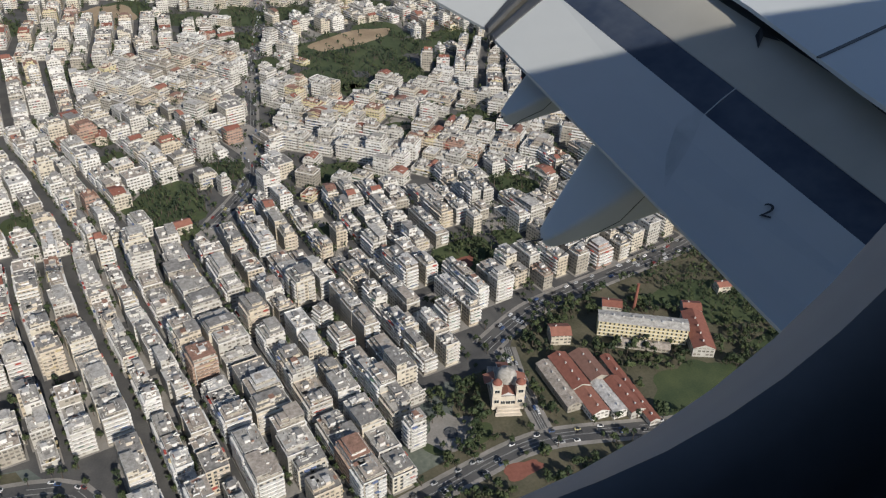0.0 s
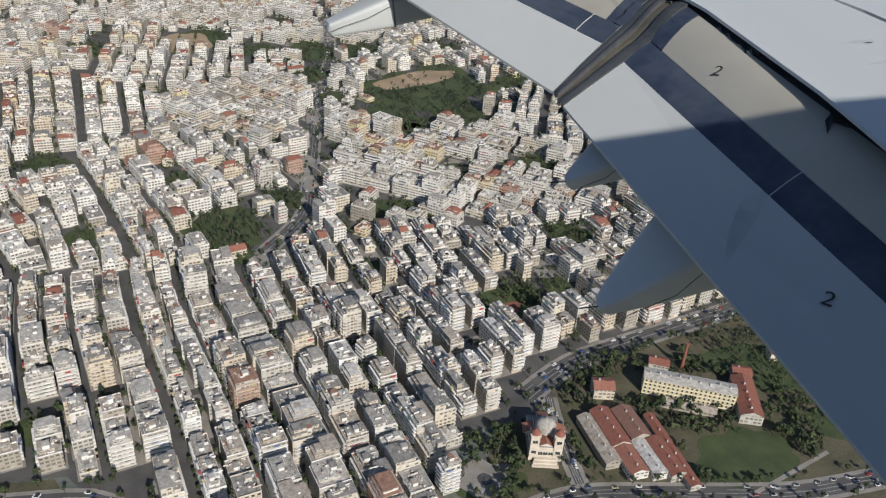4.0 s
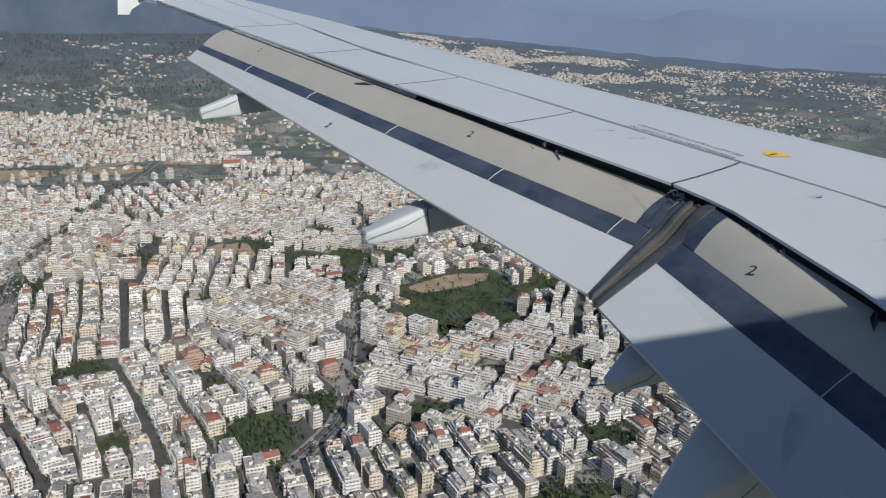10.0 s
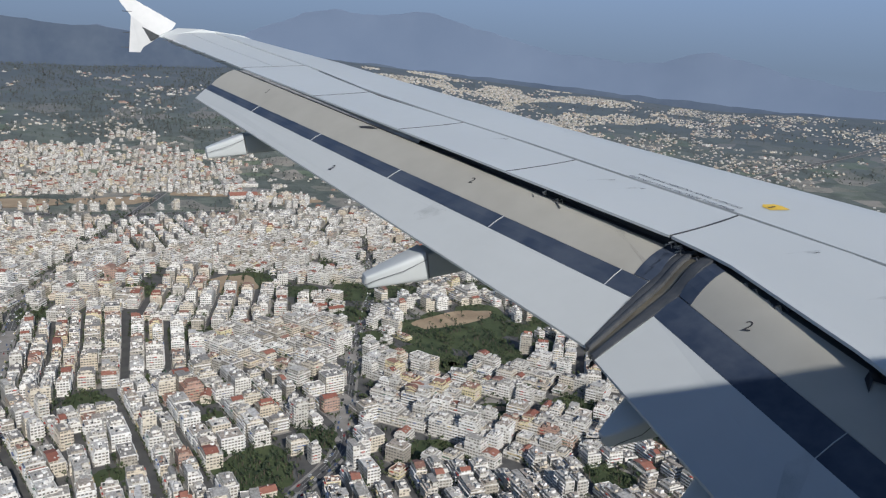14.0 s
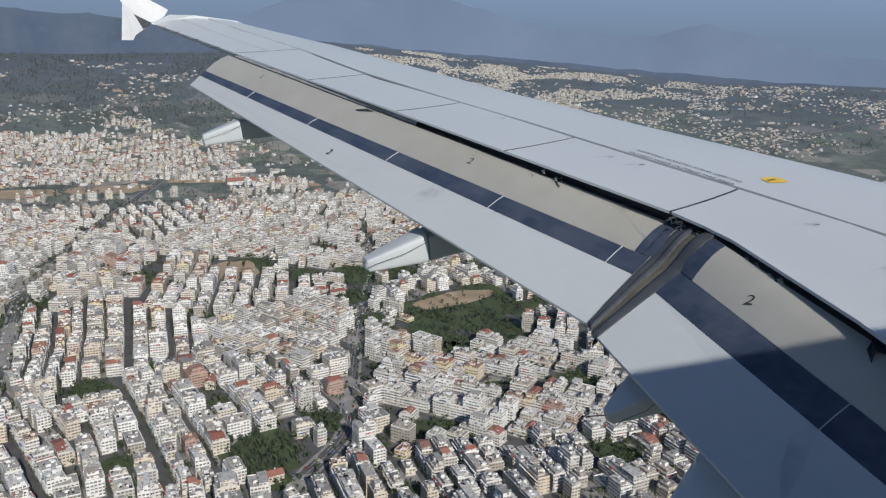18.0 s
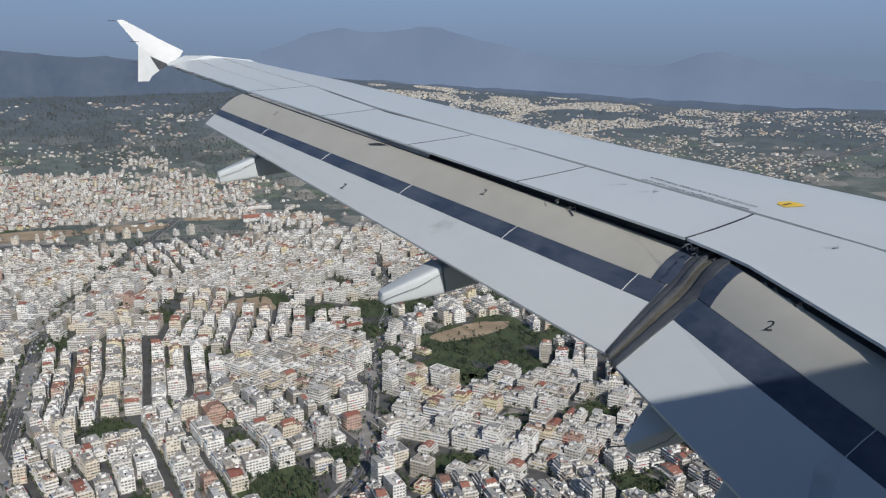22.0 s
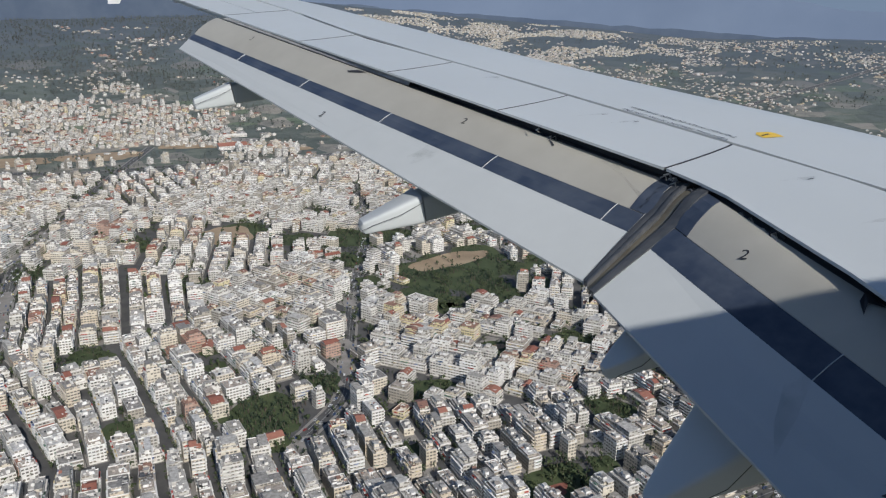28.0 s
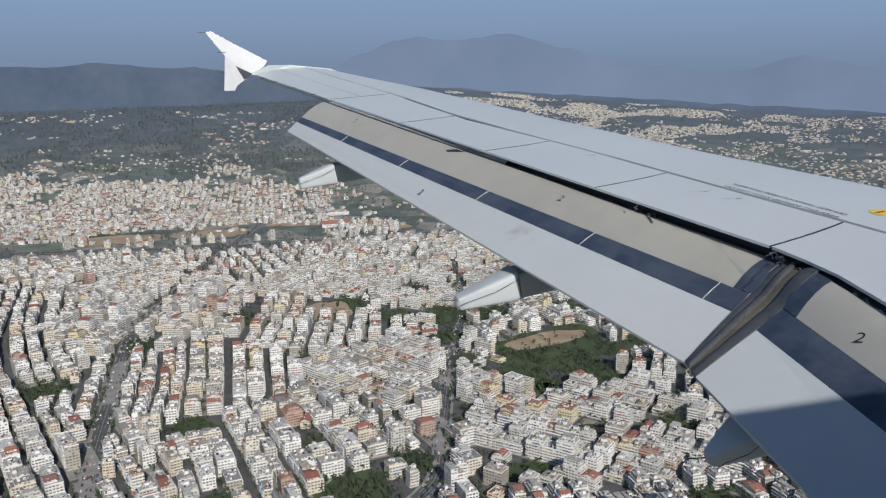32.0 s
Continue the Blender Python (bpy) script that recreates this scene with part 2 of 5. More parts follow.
    if caps and closed:
        bm.faces.new(rows[0][::-1])
        bm.faces.new(rows[-1])
    return bm


def lerp(a, b, s):
    return tuple(p + (q - p) * s for p, q in zip(a, b))


def panel(a0, a1, b0, b1, thick=0.05, bulge=0.0, n=4, lift=0.0):
    """A plate between the edge a0-a1 and the edge b0-b1, curved up by bulge between them."""
    rings = []
    for p, q in ((a0, b0), (a1, b1)):
        top = [Vector(lerp(p, q, i / n)) + Vector((0, 0, lift + bulge * 4 * (i / n) * (1 - i / n))) for i in range(n + 1)]
        rings.append(top + [v - Vector((0, 0, thick)) for v in reversed(top)])
    return loft(rings)


# ---------- the aircraft ----------
E0 = Vector((0, 0, EYE))
plane = tagged(new("airliner"), "white and grey airliner with its flaps lowered, in flight", "aircraft")
plane.location = E0


def te_x(y):
    if y > 4.67:
        return 3.266 - 0.3275 * (y - 4.67)
    return float(np.interp(y, (-1.75, 0, 1.95, 2.93, 4.2, 4.67), (2.85, 2.9, 3.05, 3.24, 3.35, 3.266)))


def le_x(y):
    return (1.42 + 0.52 * (15.2 - y) if y > 4 else 7.244 + 0.62 * (4 - y)) + float(np.interp(y, (4, 5.2, 6.42, 7.58, 9.17, 11.46, 13.2, 15.2), (-0.85, -0.72, -0.66, -0.65, -0.49, -0.14, 0.11, 0)))


def seam_x(y):
    return float(np.interp(y, (-1.75, 4.16, 5.29, 6.42, 7.94, 9.87, 12.37, 15.2), (5.4, 4.497, 4.121, 3.748, 3.249, 2.493, 1.884, 0.66)))


def top_z(x, y):
    s = min(1, max(0, (y - 11) / 4.2))
    c = (x - te_x(y)) / (le_x(y) - te_x(y))
    bulge = 0.13 * s * s * 4 * max(0, c) * (1 - min(1, c))
    c2 = max(0.0, (c - 0.80) / 0.20)
    return -1.147 + 0.111 * (y - 4.665) + bulge - 0.045 * (le_x(y) - te_x(y)) * (1 - math.sqrt(max(0.0, 1 - c2 * c2)))


def low_z(x, y):
    ch = le_x(y) - te_x(y)
    c = (x - te_x(y)) / ch
    return -1.147 + 0.111 * (y - 4.665) - 0.03 - 0.115 * ch * math.sin(math.pi * min(1, max(0, c)) ** 0.8) * (0.9 if c < 0.9 else 0.8) - 0.045 * ch * (1 if c > 0.97 else 0)


STATIONS = [-1.6, 0.3, 1.5, 2.9, 4.2, 4.67, 6, 7.5, 9, 10.5, 11.9, 13, 14.2, 15.2]
core = []
for y in STATIONS:
    a, b = te_x(y) + 0.12, le_x(y) - 0.03
    xs = [a + (b - a) * i / 14 for i in range(15)]
    core.append([(x, y, top_z(x, y) - 0.02) for x in xs] + [(x, y, low_z(x, y)) for x in reversed(xs)])
part("wing_core", loft(core[:11]), M_DARK, plane, "wing core painted near-black as shade in the cove and underside")
part("outer_wing_core", loft(core[10:]), M_WING, plane, "grey underside of the outer wing")


def skin(name, ys, front, back, label, nx=8, mat=M_WING):
    rings = []
    for y in ys:
        a, b = back(y), front(y)
        xs = [a + (b - a) * i / nx for i in range(nx + 1)]
        rings.append([(x, y, top_z(x, y)) for x in xs] + [(x, y, top_z(x, y) - 0.018) for x in reversed(xs)])
    return part(name, loft(rings), mat, plane, label)


def between(a, b, n):
    return [a + (b - a) * i / n for i in range(n + 1)]


def nose(y):
    return le_x(y)


# wing box skin in front of the dark seam, with the rounded nose
rings = []
for y in [-1.6, 0.3, 2, 4, 5, 6, 7.5, 9, 10.5, 12, 13, 14, 14.7, 15.1]:
    a, b = seam_x(y) + 0.018, le_x(y)
    ts = [0, 0.2, 0.4, 0.55, 0.68, 0.78, 0.86, 0.92, 0.96, 0.985, 1.0]
    top = [(a + (b - a) * s, y, top_z(a + (b - a) * s, y)) for s in ts]
    zn = top_z(b, y)
    low = [(b - 0.02, y, zn - 0.06), (b - 0.10, y, zn - 0.11), (b - 0.3, y, zn - 0.17), (a + 0.1, y, low_z(a + 0.1, y) - 0.01), (a, y, top_z(a, y) - 0.02)]
    rings.append(top + low)
part("wing_skin", loft(rings), M_WING, plane, "light grey upper skin of the wing", smooth=False)
# spoilers behind the seam
cuts = [4.69, 6.37, 7.99, 9.77, 11.84]


def ring_of(y0):
    out = []
    for k in range(7):
        s = k / 6
        yy = y0 + 0.42 * s
        x = te_x(y0) + (seam_x(yy) - 0.042 - te_x(y0)) * s
        out.append((x, yy, top_z(x, yy)))
    return out + [(x, y, z - 0.02) for x, y, z in reversed(out)]


for a, b in zip(cuts, cuts[1:]):
    part("spoiler", loft([ring_of(y) for y in between(a + 0.002, b - 0.002, 6)]), M_WING, plane)
skin("fixed_trailing_panel", [11.9, 12.1, 12.28, 12.6, 13.2, 13.8, 14.4, 15.1], lambda y: seam_x(y) - 0.042, lambda y: 0.5 * (te_x(y) + seam_x(y)), "").location.z = -0.004
skin("aileron", [11.87, 12.6, 13.2, 13.8, 14.4, 15.1], lambda y: 0.5 * (te_x(y) + seam_x(y)) - 0.025, te_x, "")
for a, b in ((0.0, 2.398), (2.402, 4.67)):
    part("spoiler", loft([ring_of(y) for y in between(a, b, 8)]), M_WING, plane)

# dark rubber joints between the spoilers
for y0 in (2.40, 4.68, 6.37, 7.99, 9.77, 11.84):
    edge = ring_of(y0)[:7]
    wide0 = 0.007 if y0 > 4 else 0.010
    rows = [[(x, y - wide0, z + 0.003), (x, y + wide0, z + 0.003), (x, y + wide0, z - 0.004), (x, y - wide0, z - 0.004)] for x, y, z in edge]
    part("spoiler_joint", loft(rows), M_MARK, plane)

# flaps: four spanwise lines each (front, strip front, strip back, trailing edge)
OUT0 = ((3.36, 4.62, -1.262), (3.046, 4.518, -1.428), (2.845, 4.398, -1.500), (2.410, 4.20, -1.726))
OUT1 = ((0.825, 11.84, -0.385), (0.504, 11.75, -0.592), (0.424, 11.72, -0.655), (0.289, 11.62, -0.773))
INN0 = ((3.33, 4.28, -1.239), (3.03, 4.18, -1.418), (2.807, 4.107, -1.516), (2.323, 3.93, -1.704))
INN1 = ((3.18, 0.25, -1.780), (2.95, 0.25, -2.010), (2.75, 0.25, -2.075), (2.27, 0.25, -2.290))


def flap(e0, e1, cuts, name, aft_mat=M_FLAP):
    rings = []
    for e in (e0, e1):
        f, b1, b2, te = [Vector(p) for p in e]
        ahead = (f - b1).normalized()
        top = [f + ahead * 0.16 + Vector((0, 0, -0.06)), f, lerp(f, b1, 0.5), b1, b2, te]
        top[2] = Vector(top[2]) + Vector((0, 0, 0.03))
        top[5] = te + (b2 - te) * 0.06
        rings.append([Vector(p) - Vector((0, 0, 0.012)) for p in top] + [top[5] - Vector((0, 0, 0.02)), b1 - Vector((0, 0, 0.20)), f - Vector((0, 0, 0.18))])
    ob = part(name, loft(rings), M_SEAL, plane, "lowered flap with a dark spanwise strip")
    part("forward_skin", panel(e0[0], e1[0], e0[1], e1[1], 0.012, 0.03, 8), M_TAN, ob, "worn beige bare-metal front skin", True)
    part("aft_skin", panel(lerp(e0[2], e0[3], 0.0), e1[2], e0[3], e1[3], 0.016, 0.0, 1), aft_mat, ob)
    for a, b in zip(cuts, cuts[1:]):
        p, q = lerp(e0[1], e1[1], a), lerp(e0[1], e1[1], b)
        r, s = lerp(e0[2], e1[2], a), lerp(e0[2], e1[2], b)
        part("strip_panel", panel(lerp(p, r, 0.02), lerp(q, s, 0.02), r, s, 0.012, 0.004, 2), M_BLUE, ob, "dark blue strip panel")
        if a > 0:
            w = 0.0003 if len(cuts) > 5 else 0.0006
            part("strip_joint", panel(lerp(e0[1], e1[1], a - w), lerp(e0[1], e1[1], a + w), lerp(e0[2], e1[2], a - w), lerp(e0[2], e1[2], a + w), 0.012, 0.006, 2, 0.004), M_FLAP, ob, "light grey joint")
    return ob


# grey cove lip that closes the outer part of the slot ahead of the flap
lip = []
for y in between(7.7, 11.75, 8):
    q = (y - OUT0[0][1]) / (OUT1[0][1] - OUT0[0][1])
    fx, fy, fz = lerp(OUT0[0], OUT1[0], q)
    bx = te_x(y) + 0.06
    lip.append([(bx, y, top_z(bx, y) - 0.022), (fx + 0.03, fy, fz + 0.012), (fx + 0.03, fy, fz), (bx, y, top_z(bx, y) - 0.04)])
part("cove_lip", loft(lip), M_SOOT, plane, "grey lip of the outer flap cove")
flap_out = flap(OUT0, OUT1, (0.0, 0.034, 0.198, 0.393, 0.595, 0.798, 1.0), "outboard_flap")
flap_in = flap(INN0, INN1, (0.0, 0.376, 0.8, 1.0), "inboard_flap")


def strip_tube(path, rad, seg=8):
    """A bent round bar along a path."""
    rings = []
    for i, p in enumerate(path):
        d = (Vector(path[min(i + 1, len(path) - 1)]) - Vector(path[max(i - 1, 0)])).normalized()
        s = d.cross(Vector((0, 0, 1))).normalized()
        u = s.cross(d)
        r = rad[i] if isinstance(rad, (list, tuple)) else rad
        rings.append([Vector(p) + r * (math.cos(k * 2 * math.pi / seg) * s + math.sin(k * 2 * math.pi / seg) * u) for k in range(seg)])
    return loft(rings)


# sealing straps that bridge the gap between the two flaps, arched over the curved nose
def seal_line(f, lift):
    pts = [Vector(lerp(p, q, f)) for p, q in zip(OUT0, INN0)]
    lead = pts[0] + (pts[0] - pts[1]) * 0.12 + Vector((0, 0, -0.03))
    ctrl = [pts[3], pts[2], pts[1], Vector(lerp(pts[1], pts[0], 0.55)) + Vector((0, 0, 0.035)), pts[0] + Vector((0, 0, 0.012)), lead]
    ctrl = [ctrl[0] * 2 - ctrl[1]] + ctrl + [ctrl[-1] * 2 - ctrl[-2]]
    out = []
    for k in range(1, len(ctrl) - 2):
        p0, p1, p2, p3 = ctrl[k - 1:k + 3]
        for i in range(5):
            u = i / 5
            out.append(0.5 * (2 * p1 + (p2 - p0) * u + (2 * p0 - 5 * p1 + 4 * p2 - p3) * u * u + (3 * p1 - p0 - 3 * p2 + p3) * u ** 3) + Vector((0, 0, lift)))
    out.append(ctrl[-2] + Vector((0, 0, lift)))
    return out


def gap_strip(f0, f1, lift, crown, mat, label):
    rings = []
    for k in range(5):
        f = f0 + (f1 - f0) * k / 4
        line = seal_line(f, lift + crown * math.sin(math.pi * k / 4))
        rings.append(line + [v - Vector((0, 0, 0.03)) for v in reversed(line)])
    part("gap_seal", loft(rings), mat, flap_out, label, True)


gap_strip(-0.075, -0.062, 0.012, 0.0, M_SOOT, "thin pale edge line of the end strap")
gap_strip(-0.055, 0.20, 0.010, 0.004, M_SEAL, "dark blue-grey end strap")
gap_strip(0.21, 0.37, 0.018, 0.006, M_SEAL, "dark blue-grey end strap")
gap_strip(0.37, 0.60, -0.010, 0.002, M_BRASS, "worn brass-coloured end seal")
# black strip laid in the gap as painted shade
gap_strip(0.60, 0.67, -0.055, 0.0, M_DARK, "black strip painted as shade in the gap beside the end seal")
gap_strip(0.67, 1.02, 0.008, 0.006, M_SEAL, "dark blue-grey end strap")
for s in (0.0, 0.08):
    part("end_band", panel(*[lerp(OUT0[0], OUT1[0], s * 0.1 + q) for q in (0.0, 0.012)], *[lerp(OUT0[1], OUT1[1], s * 0.1 + q) for q in (0.0, 0.012)], 0.01, 0.034, 4, 0.004), M_BLUE, flap_out)
part("end_band", panel(lerp(INN0[0], INN1[0], 0.0), lerp(INN0[0], INN1[0], 0.035), lerp(INN0[1], INN1[1], 0.0), lerp(INN0[1], INN1[1], 0.035), 0.01, 0.034, 4, 0.004), M_BLUE, flap_in)


def canoe(yc, hw, tip_t, tip_b, ridge, bottom, fwd, label, blunt=0.42):
    """Flap track fairing: a drooping box-shaped tail cone with a blunt tip, and the dark fixed body in front of it. The points are (x, z)."""
    def ring(t, b, w, power=0.30):
        out = []
        for k in range(24):
            c, q = math.cos((k + 0.5) * math.pi / 12), math.sin((k + 0.5) * math.pi / 12)
            u, v = math.copysign(abs(c) ** power, c), math.copysign(abs(q) ** power, q)
            f = (v + 1) / 2
            out.append((b[0] + (t[0] - b[0]) * f, yc + w * u * (0.86 + 0.14 * f), b[1] + (t[1] - b[1]) * f))
        return out
    rings = [ring(lerp(tip_t, tip_b, 0.3), lerp(tip_t, tip_b, 0.75), hw * blunt * 0.6)]
    for q in (0.05, 0.2, 0.4, 0.6, 0.8, 1.0):
        rings.append(ring(lerp(tip_t, ridge, q), lerp(tip_b, bottom, q), hw * (blunt + (1 - blunt) * q ** 0.8)))
    ob = part("flap_track_fairing", loft(rings), M_WING, plane, label, True)
    top2 = (fwd[0] + 0.9, fwd[1] + 0.16)
    low2 = (fwd[0] + 0.9, fwd[1] + 0.10)
    body = [ring((ridge[0] + 0.012, ridge[1] - 0.012), (bottom[0] + 0.012, bottom[1] + 0.012), hw * 0.95), ring((fwd[0], ridge[1] + 0.08), fwd, hw * 0.8), ring(top2, low2, hw * 0.4)]
    part("fixed_body", loft(body), M_FLAP, ob, "grey fixed front of the fairing", True)
    seam = [lerp(tip_t, tip_b, 0.45), lerp(lerp(tip_t, ridge, 0.18), lerp(tip_b, bottom, 0.18), 0.40), lerp(lerp(tip_t, ridge, 0.6), lerp(tip_b, bottom, 0.6), 0.33), lerp(ridge, bottom, 0.24)]
    part("seam", strip_tube([(x, yc - hw * (0.99 if i > 1 else 0.66), z) for i, (x, z) in enumerate(seam)], 0.0022, 5), M_SEAL, ob)
    part("discharger", strip_tube([(tip_t[0] - 0.10, yc, tip_t[1] - 0.01), (tip_t[0] + 0.05, yc, tip_t[1] - 0.02)], 0.004, 5), M_SEAL, ob)


canoe(6.22, 0.16, (1.430, -1.808), (1.457, -1.905), (1.931, -1.58), (1.973, -1.835), (2.289, -1.774), "light grey pointed flap track fairing")
canoe(10.10, 0.15, (0.340, -1.263), (0.367, -1.388), (0.788, -1.075), (0.833, -1.332), (1.225, -1.276), "light grey pointed flap track fairing")
canoe(3.61, 0.16, (2.215, -2.022), (2.252, -2.092), (2.458, -1.850), (2.547, -2.004), (2.95, -1.95), "grey pointed flap track fairing in shade", 0.15)
canoe(2.84, 0.24, (2.044, -2.349), (2.072, -2.411), (2.438, -1.990), (2.661, -2.241), (3.1, -2.15), "grey pointed flap track fairing in shade", 0.15)

# wingtip fence
FENCE = ((-0.976, 0.752), (-0.873, 0.765), (-0.40, 0.50), (0.08, 0.25), (0.02, 0.15), (-0.19, 0.01), (-0.47, -0.183), (-0.52, -0.273), (-0.702, -0.276), (-0.655, 0.333))
bm = bmesh.new()
for side in (-0.03, 0.03):
    bm.faces.new([bm.verts.new((x, 15.30 + side + 0.12 * max(0, z), z)) for x, z in FENCE])
bm.verts.ensure_lookup_table()
n = len(FENCE)
for i in range(n):
    j = (i + 1) % n
    bm.faces.new((bm.verts[i], bm.verts[j], bm.verts[n + j], bm.verts[n + i]))
fence = part("wingtip_fence", bm, M_FENCE, plane, "white arrow-shaped wingtip fence")
# added dark triangle: the shade on the wing tip's end, done in colour
part("fence_shade_triangle", loft([[(-0.60, 15.33, 0.22), (-0.19, 15.20, 0.02), (-0.47, 15.33, -0.17)], [(-0.60, 15.36, 0.22), (-0.19, 15.23, 0.02), (-0.47, 15.36, -0.17)]]), M_SEAL, fence, "added dark triangle painted as shade at the wing tip end")
part("tip_cap", loft([[(-0.2, 15.08, 0.0), (0.5, 15.08, 0.17), (1.2, 15.08, 0.10), (1.46, 15.08, 0.0), (0.5, 15.08, -0.12)],
                      [(-0.2, 15.28, 0.03), (0.1, 15.28, 0.17), (0.7, 15.28, 0.10), (0.85, 15.28, 0.04), (0.3, 15.28, -0.05)]]), M_WING, plane)
for x, z in ((-0.98, 0.74), (-0.66, 0.40), (-0.66, 0.05), (-0.70, -0.2)):
    part("discharger", strip_tube([(x - 0.13, 15.32, z), (x + 0.02, 15.32, z)], 0.006, 5), M_SEAL, fence)
for y in (12.4, 13.2, 14.0, 14.6):
    part("discharger", strip_tube([(te_x(y) - 0.16, y, top_z(te_x(y), y) - 0.01), (te_x(y) + 0.02, y, top_z(te_x(y), y))], 0.005, 5), M_SEAL, plane)

# made-up bright and dark bars for the city glimpsed through the gap behind the spoilers
rng = random.Random(4)
for i in range(40):
    s = rng.random() ** 1.4
    y = 3.6 + 2.6 * s
    x = te_x(y) + rng.uniform(-0.02, 0.05)
    z = top_z(x, y) - rng.uniform(0.07, 0.13)
    if y > 4.6 and i % 2:
        x += 0.03
    w, l = rng.uniform(0.006, 0.015), rng.uniform(0.03, 0.10)
    part("gap_stand_in_bar", strip_tube([(x, y - l, z), (x + 0.02, y, z + 0.02), (x + 0.01, y + l, z)], w * 0.6, 5), M_STEEL if i % 3 else M_SEAL, plane)


def glyph(txt, at, right, up, size, mat, name="marking"):
    cu = bpy.data.curves.new(name, "FONT")
    cu.body, cu.size, cu.align_x, cu.align_y = txt, size, "CENTER", "CENTER"
    tmp = new(name, cu)
    me = bpy.data.meshes.new_from_object(tmp)
    bpy.data.objects.remove(tmp)
    me.materials.append(mat)
    ob = new(name, me)
    r, u = Vector(right).normalized(), Vector(up)
    u = (u - r * u.dot(r)).normalized()
    nrm = r.cross(u)
    m = Matrix((r, u, nrm)).transposed().to_4x4()
    m.translation = Vector(at) + nrm * 0.003
    ob.matrix_world = m
    ob.parent = plane
    return ob


slope = Vector((-0.2, 1.0, 0.13))


def on_flap(e0, e1, s, c0, c1, k):
    return Vector(lerp(lerp(e0[c0], e1[c0], s), lerp(e0[c1], e1[c1], s), k))


for e0, e1, s, c0, c1, k, size in ((OUT0, OUT1, 0.28, 0, 1, 0.52, 0.115), (OUT0, OUT1, 0.495, 2, 3, 0.54, 0.12), (OUT0, OUT1, 0.825, 0, 1, 0.42, 0.11),
                                   (INN0, INN1, 0.155, 0, 1, 0.70, 0.115), (INN0, INN1, 0.535, 2, 3, 0.34, 0.115)):
    at = on_flap(e0, e1, s, c0, c1, k) + Vector((0, 0, 0.12 * k * (1 - k) if c0 == 0 else 0.001))
    chord = (on_flap(e0, e1, s, c0, c1, 0.0) - on_flap(e0, e1, s, c0, c1, 1.0)).normalized()
    span = (Vector(lerp(e0[c0], e1[c0], 0.6)) - Vector(lerp(e0[c0], e1[c0], 0.5))).normalized()
    nrm = chord.cross(span)
    nrm = nrm if nrm.z > 0 else -nrm
    r = Vector((0.50, -0.87, 0.0))
    r = (r - nrm * r.dot(nrm)).normalized()
    glyph("2", at, r, nrm.cross(r), size, M_MARK, "number_marking")


def flap_decal(e0, e1, c0, c1, pts, mat, name, lift):
    """A flat stain or slot on a flap: pts are (along the span, along the chord)."""
    bm = bmesh.new()
    bm.faces.new([bm.verts.new(on_flap(e0, e1, a, c0, c1, b) + Vector((0, 0, lift + 0.12 * b * (1 - b) * (c0 == 0)))) for a, b in pts])
    ob = part(name, bm, mat, plane)


flap_decal(OUT0, OUT1, 0, 1, ((0.512, 0.05), (0.532, 0.08), (0.545, 0.30), (0.538, 0.34), (0.520, 0.18)), M_MARK, "latch_slot", 0.006)
flap_decal(OUT0, OUT1, 2, 3, ((0.262, 0.0), (0.290, 0.0), (0.293, 0.25), (0.300, 0.5), (0.290, 0.75), (0.270, 0.35)), M_SMEAR, "soot_smear", 0.004)
flap_decal(OUT0, OUT1, 0, 1, ((0.0, 0.02), (0.075, 0.02), (0.085, 0.2), (0.05, 0.45), (0.02, 0.75), (0.0, 0.8)), M_SMEAR, "soot_smear", 0.006)
flap_decal(INN0, INN1, 2, 3, ((0.335, 0.0), (0.375, 0.0), (0.40, 0.4), (0.42, 0.85), (0.385, 0.6)), M_SMEAR, "soot_smear", 0.004)
flap_decal(INN0, INN1, 0, 1, ((0.345, 0.02), (0.350, 0.25), (0.368, 0.42), (0.360, 0.18), (0.385, 0.06)), M_MARK, "hinge_bracket", 0.01)


def decal(name, x, y, w, l, mat, ang=0.0, lift=0.004, pts=None):
    """A flat painted shape on the wing's upper skin."""
    bm = bmesh.new()
    c, s = math.cos(ang), math.sin(ang)
    vs = []
    for a, b in pts or ((-1, -1), (1, -1), (1, 1), (-1, 1)):
        px, py = x + (a * w * c - b * l * s) / 2, y + (a * w * s + b * l * c) / 2
        vs.append(bm.verts.new((px, py, top_z(px, py) + lift)))
    bm.faces.new(vs)
    return part(name, bm, mat, plane)


# two lines of lettering along the seam, one for each reading side, and the yellow hook marking
for x, y, sign in ((4.02, 5.72, 1), (4.135, 5.775, -1)):
    glyph("DO NOT WALK OUTSIDE THIS AREA", (x, y, top_z(x, y) + 0.002), (0.319 * sign, -0.997 * sign, -0.111 * sign), (0.95 * sign, 0.3 * sign, 0.033 * sign), 0.066, M_MARK, "lettering")
decal("hook_marking", 4.63, 5.28, 0.20, 0.15, M_YELLOW, 0.0, 0.005, ((-1, -1), (1, -1), (1, 0.4), (0.6, 1), (-0.5, 1), (-1, 0.3)))
decal("hook_slot", 4.60, 5.27, 0.10, 0.02, M_MARK, 0.3, 0.009)
for x, y in ((4.15, 4.26), (4.09, 3.5), (4.06, 3.22), (3.58, 6.08), (3.73, 5.82), (3.2, 7.6)):
    decal("hinge_stain", x, y, 0.06, 0.010, M_MARK, 0.15, 0.006)
    decal("oil_streak", x - 0.10, y + 0.02, 0.34, 0.05, M_SMEAR, 0.1, 0.004, ((-1, 0), (0.2, -1), (1, -0.3), (1, 0.5), (0, 0.8)))

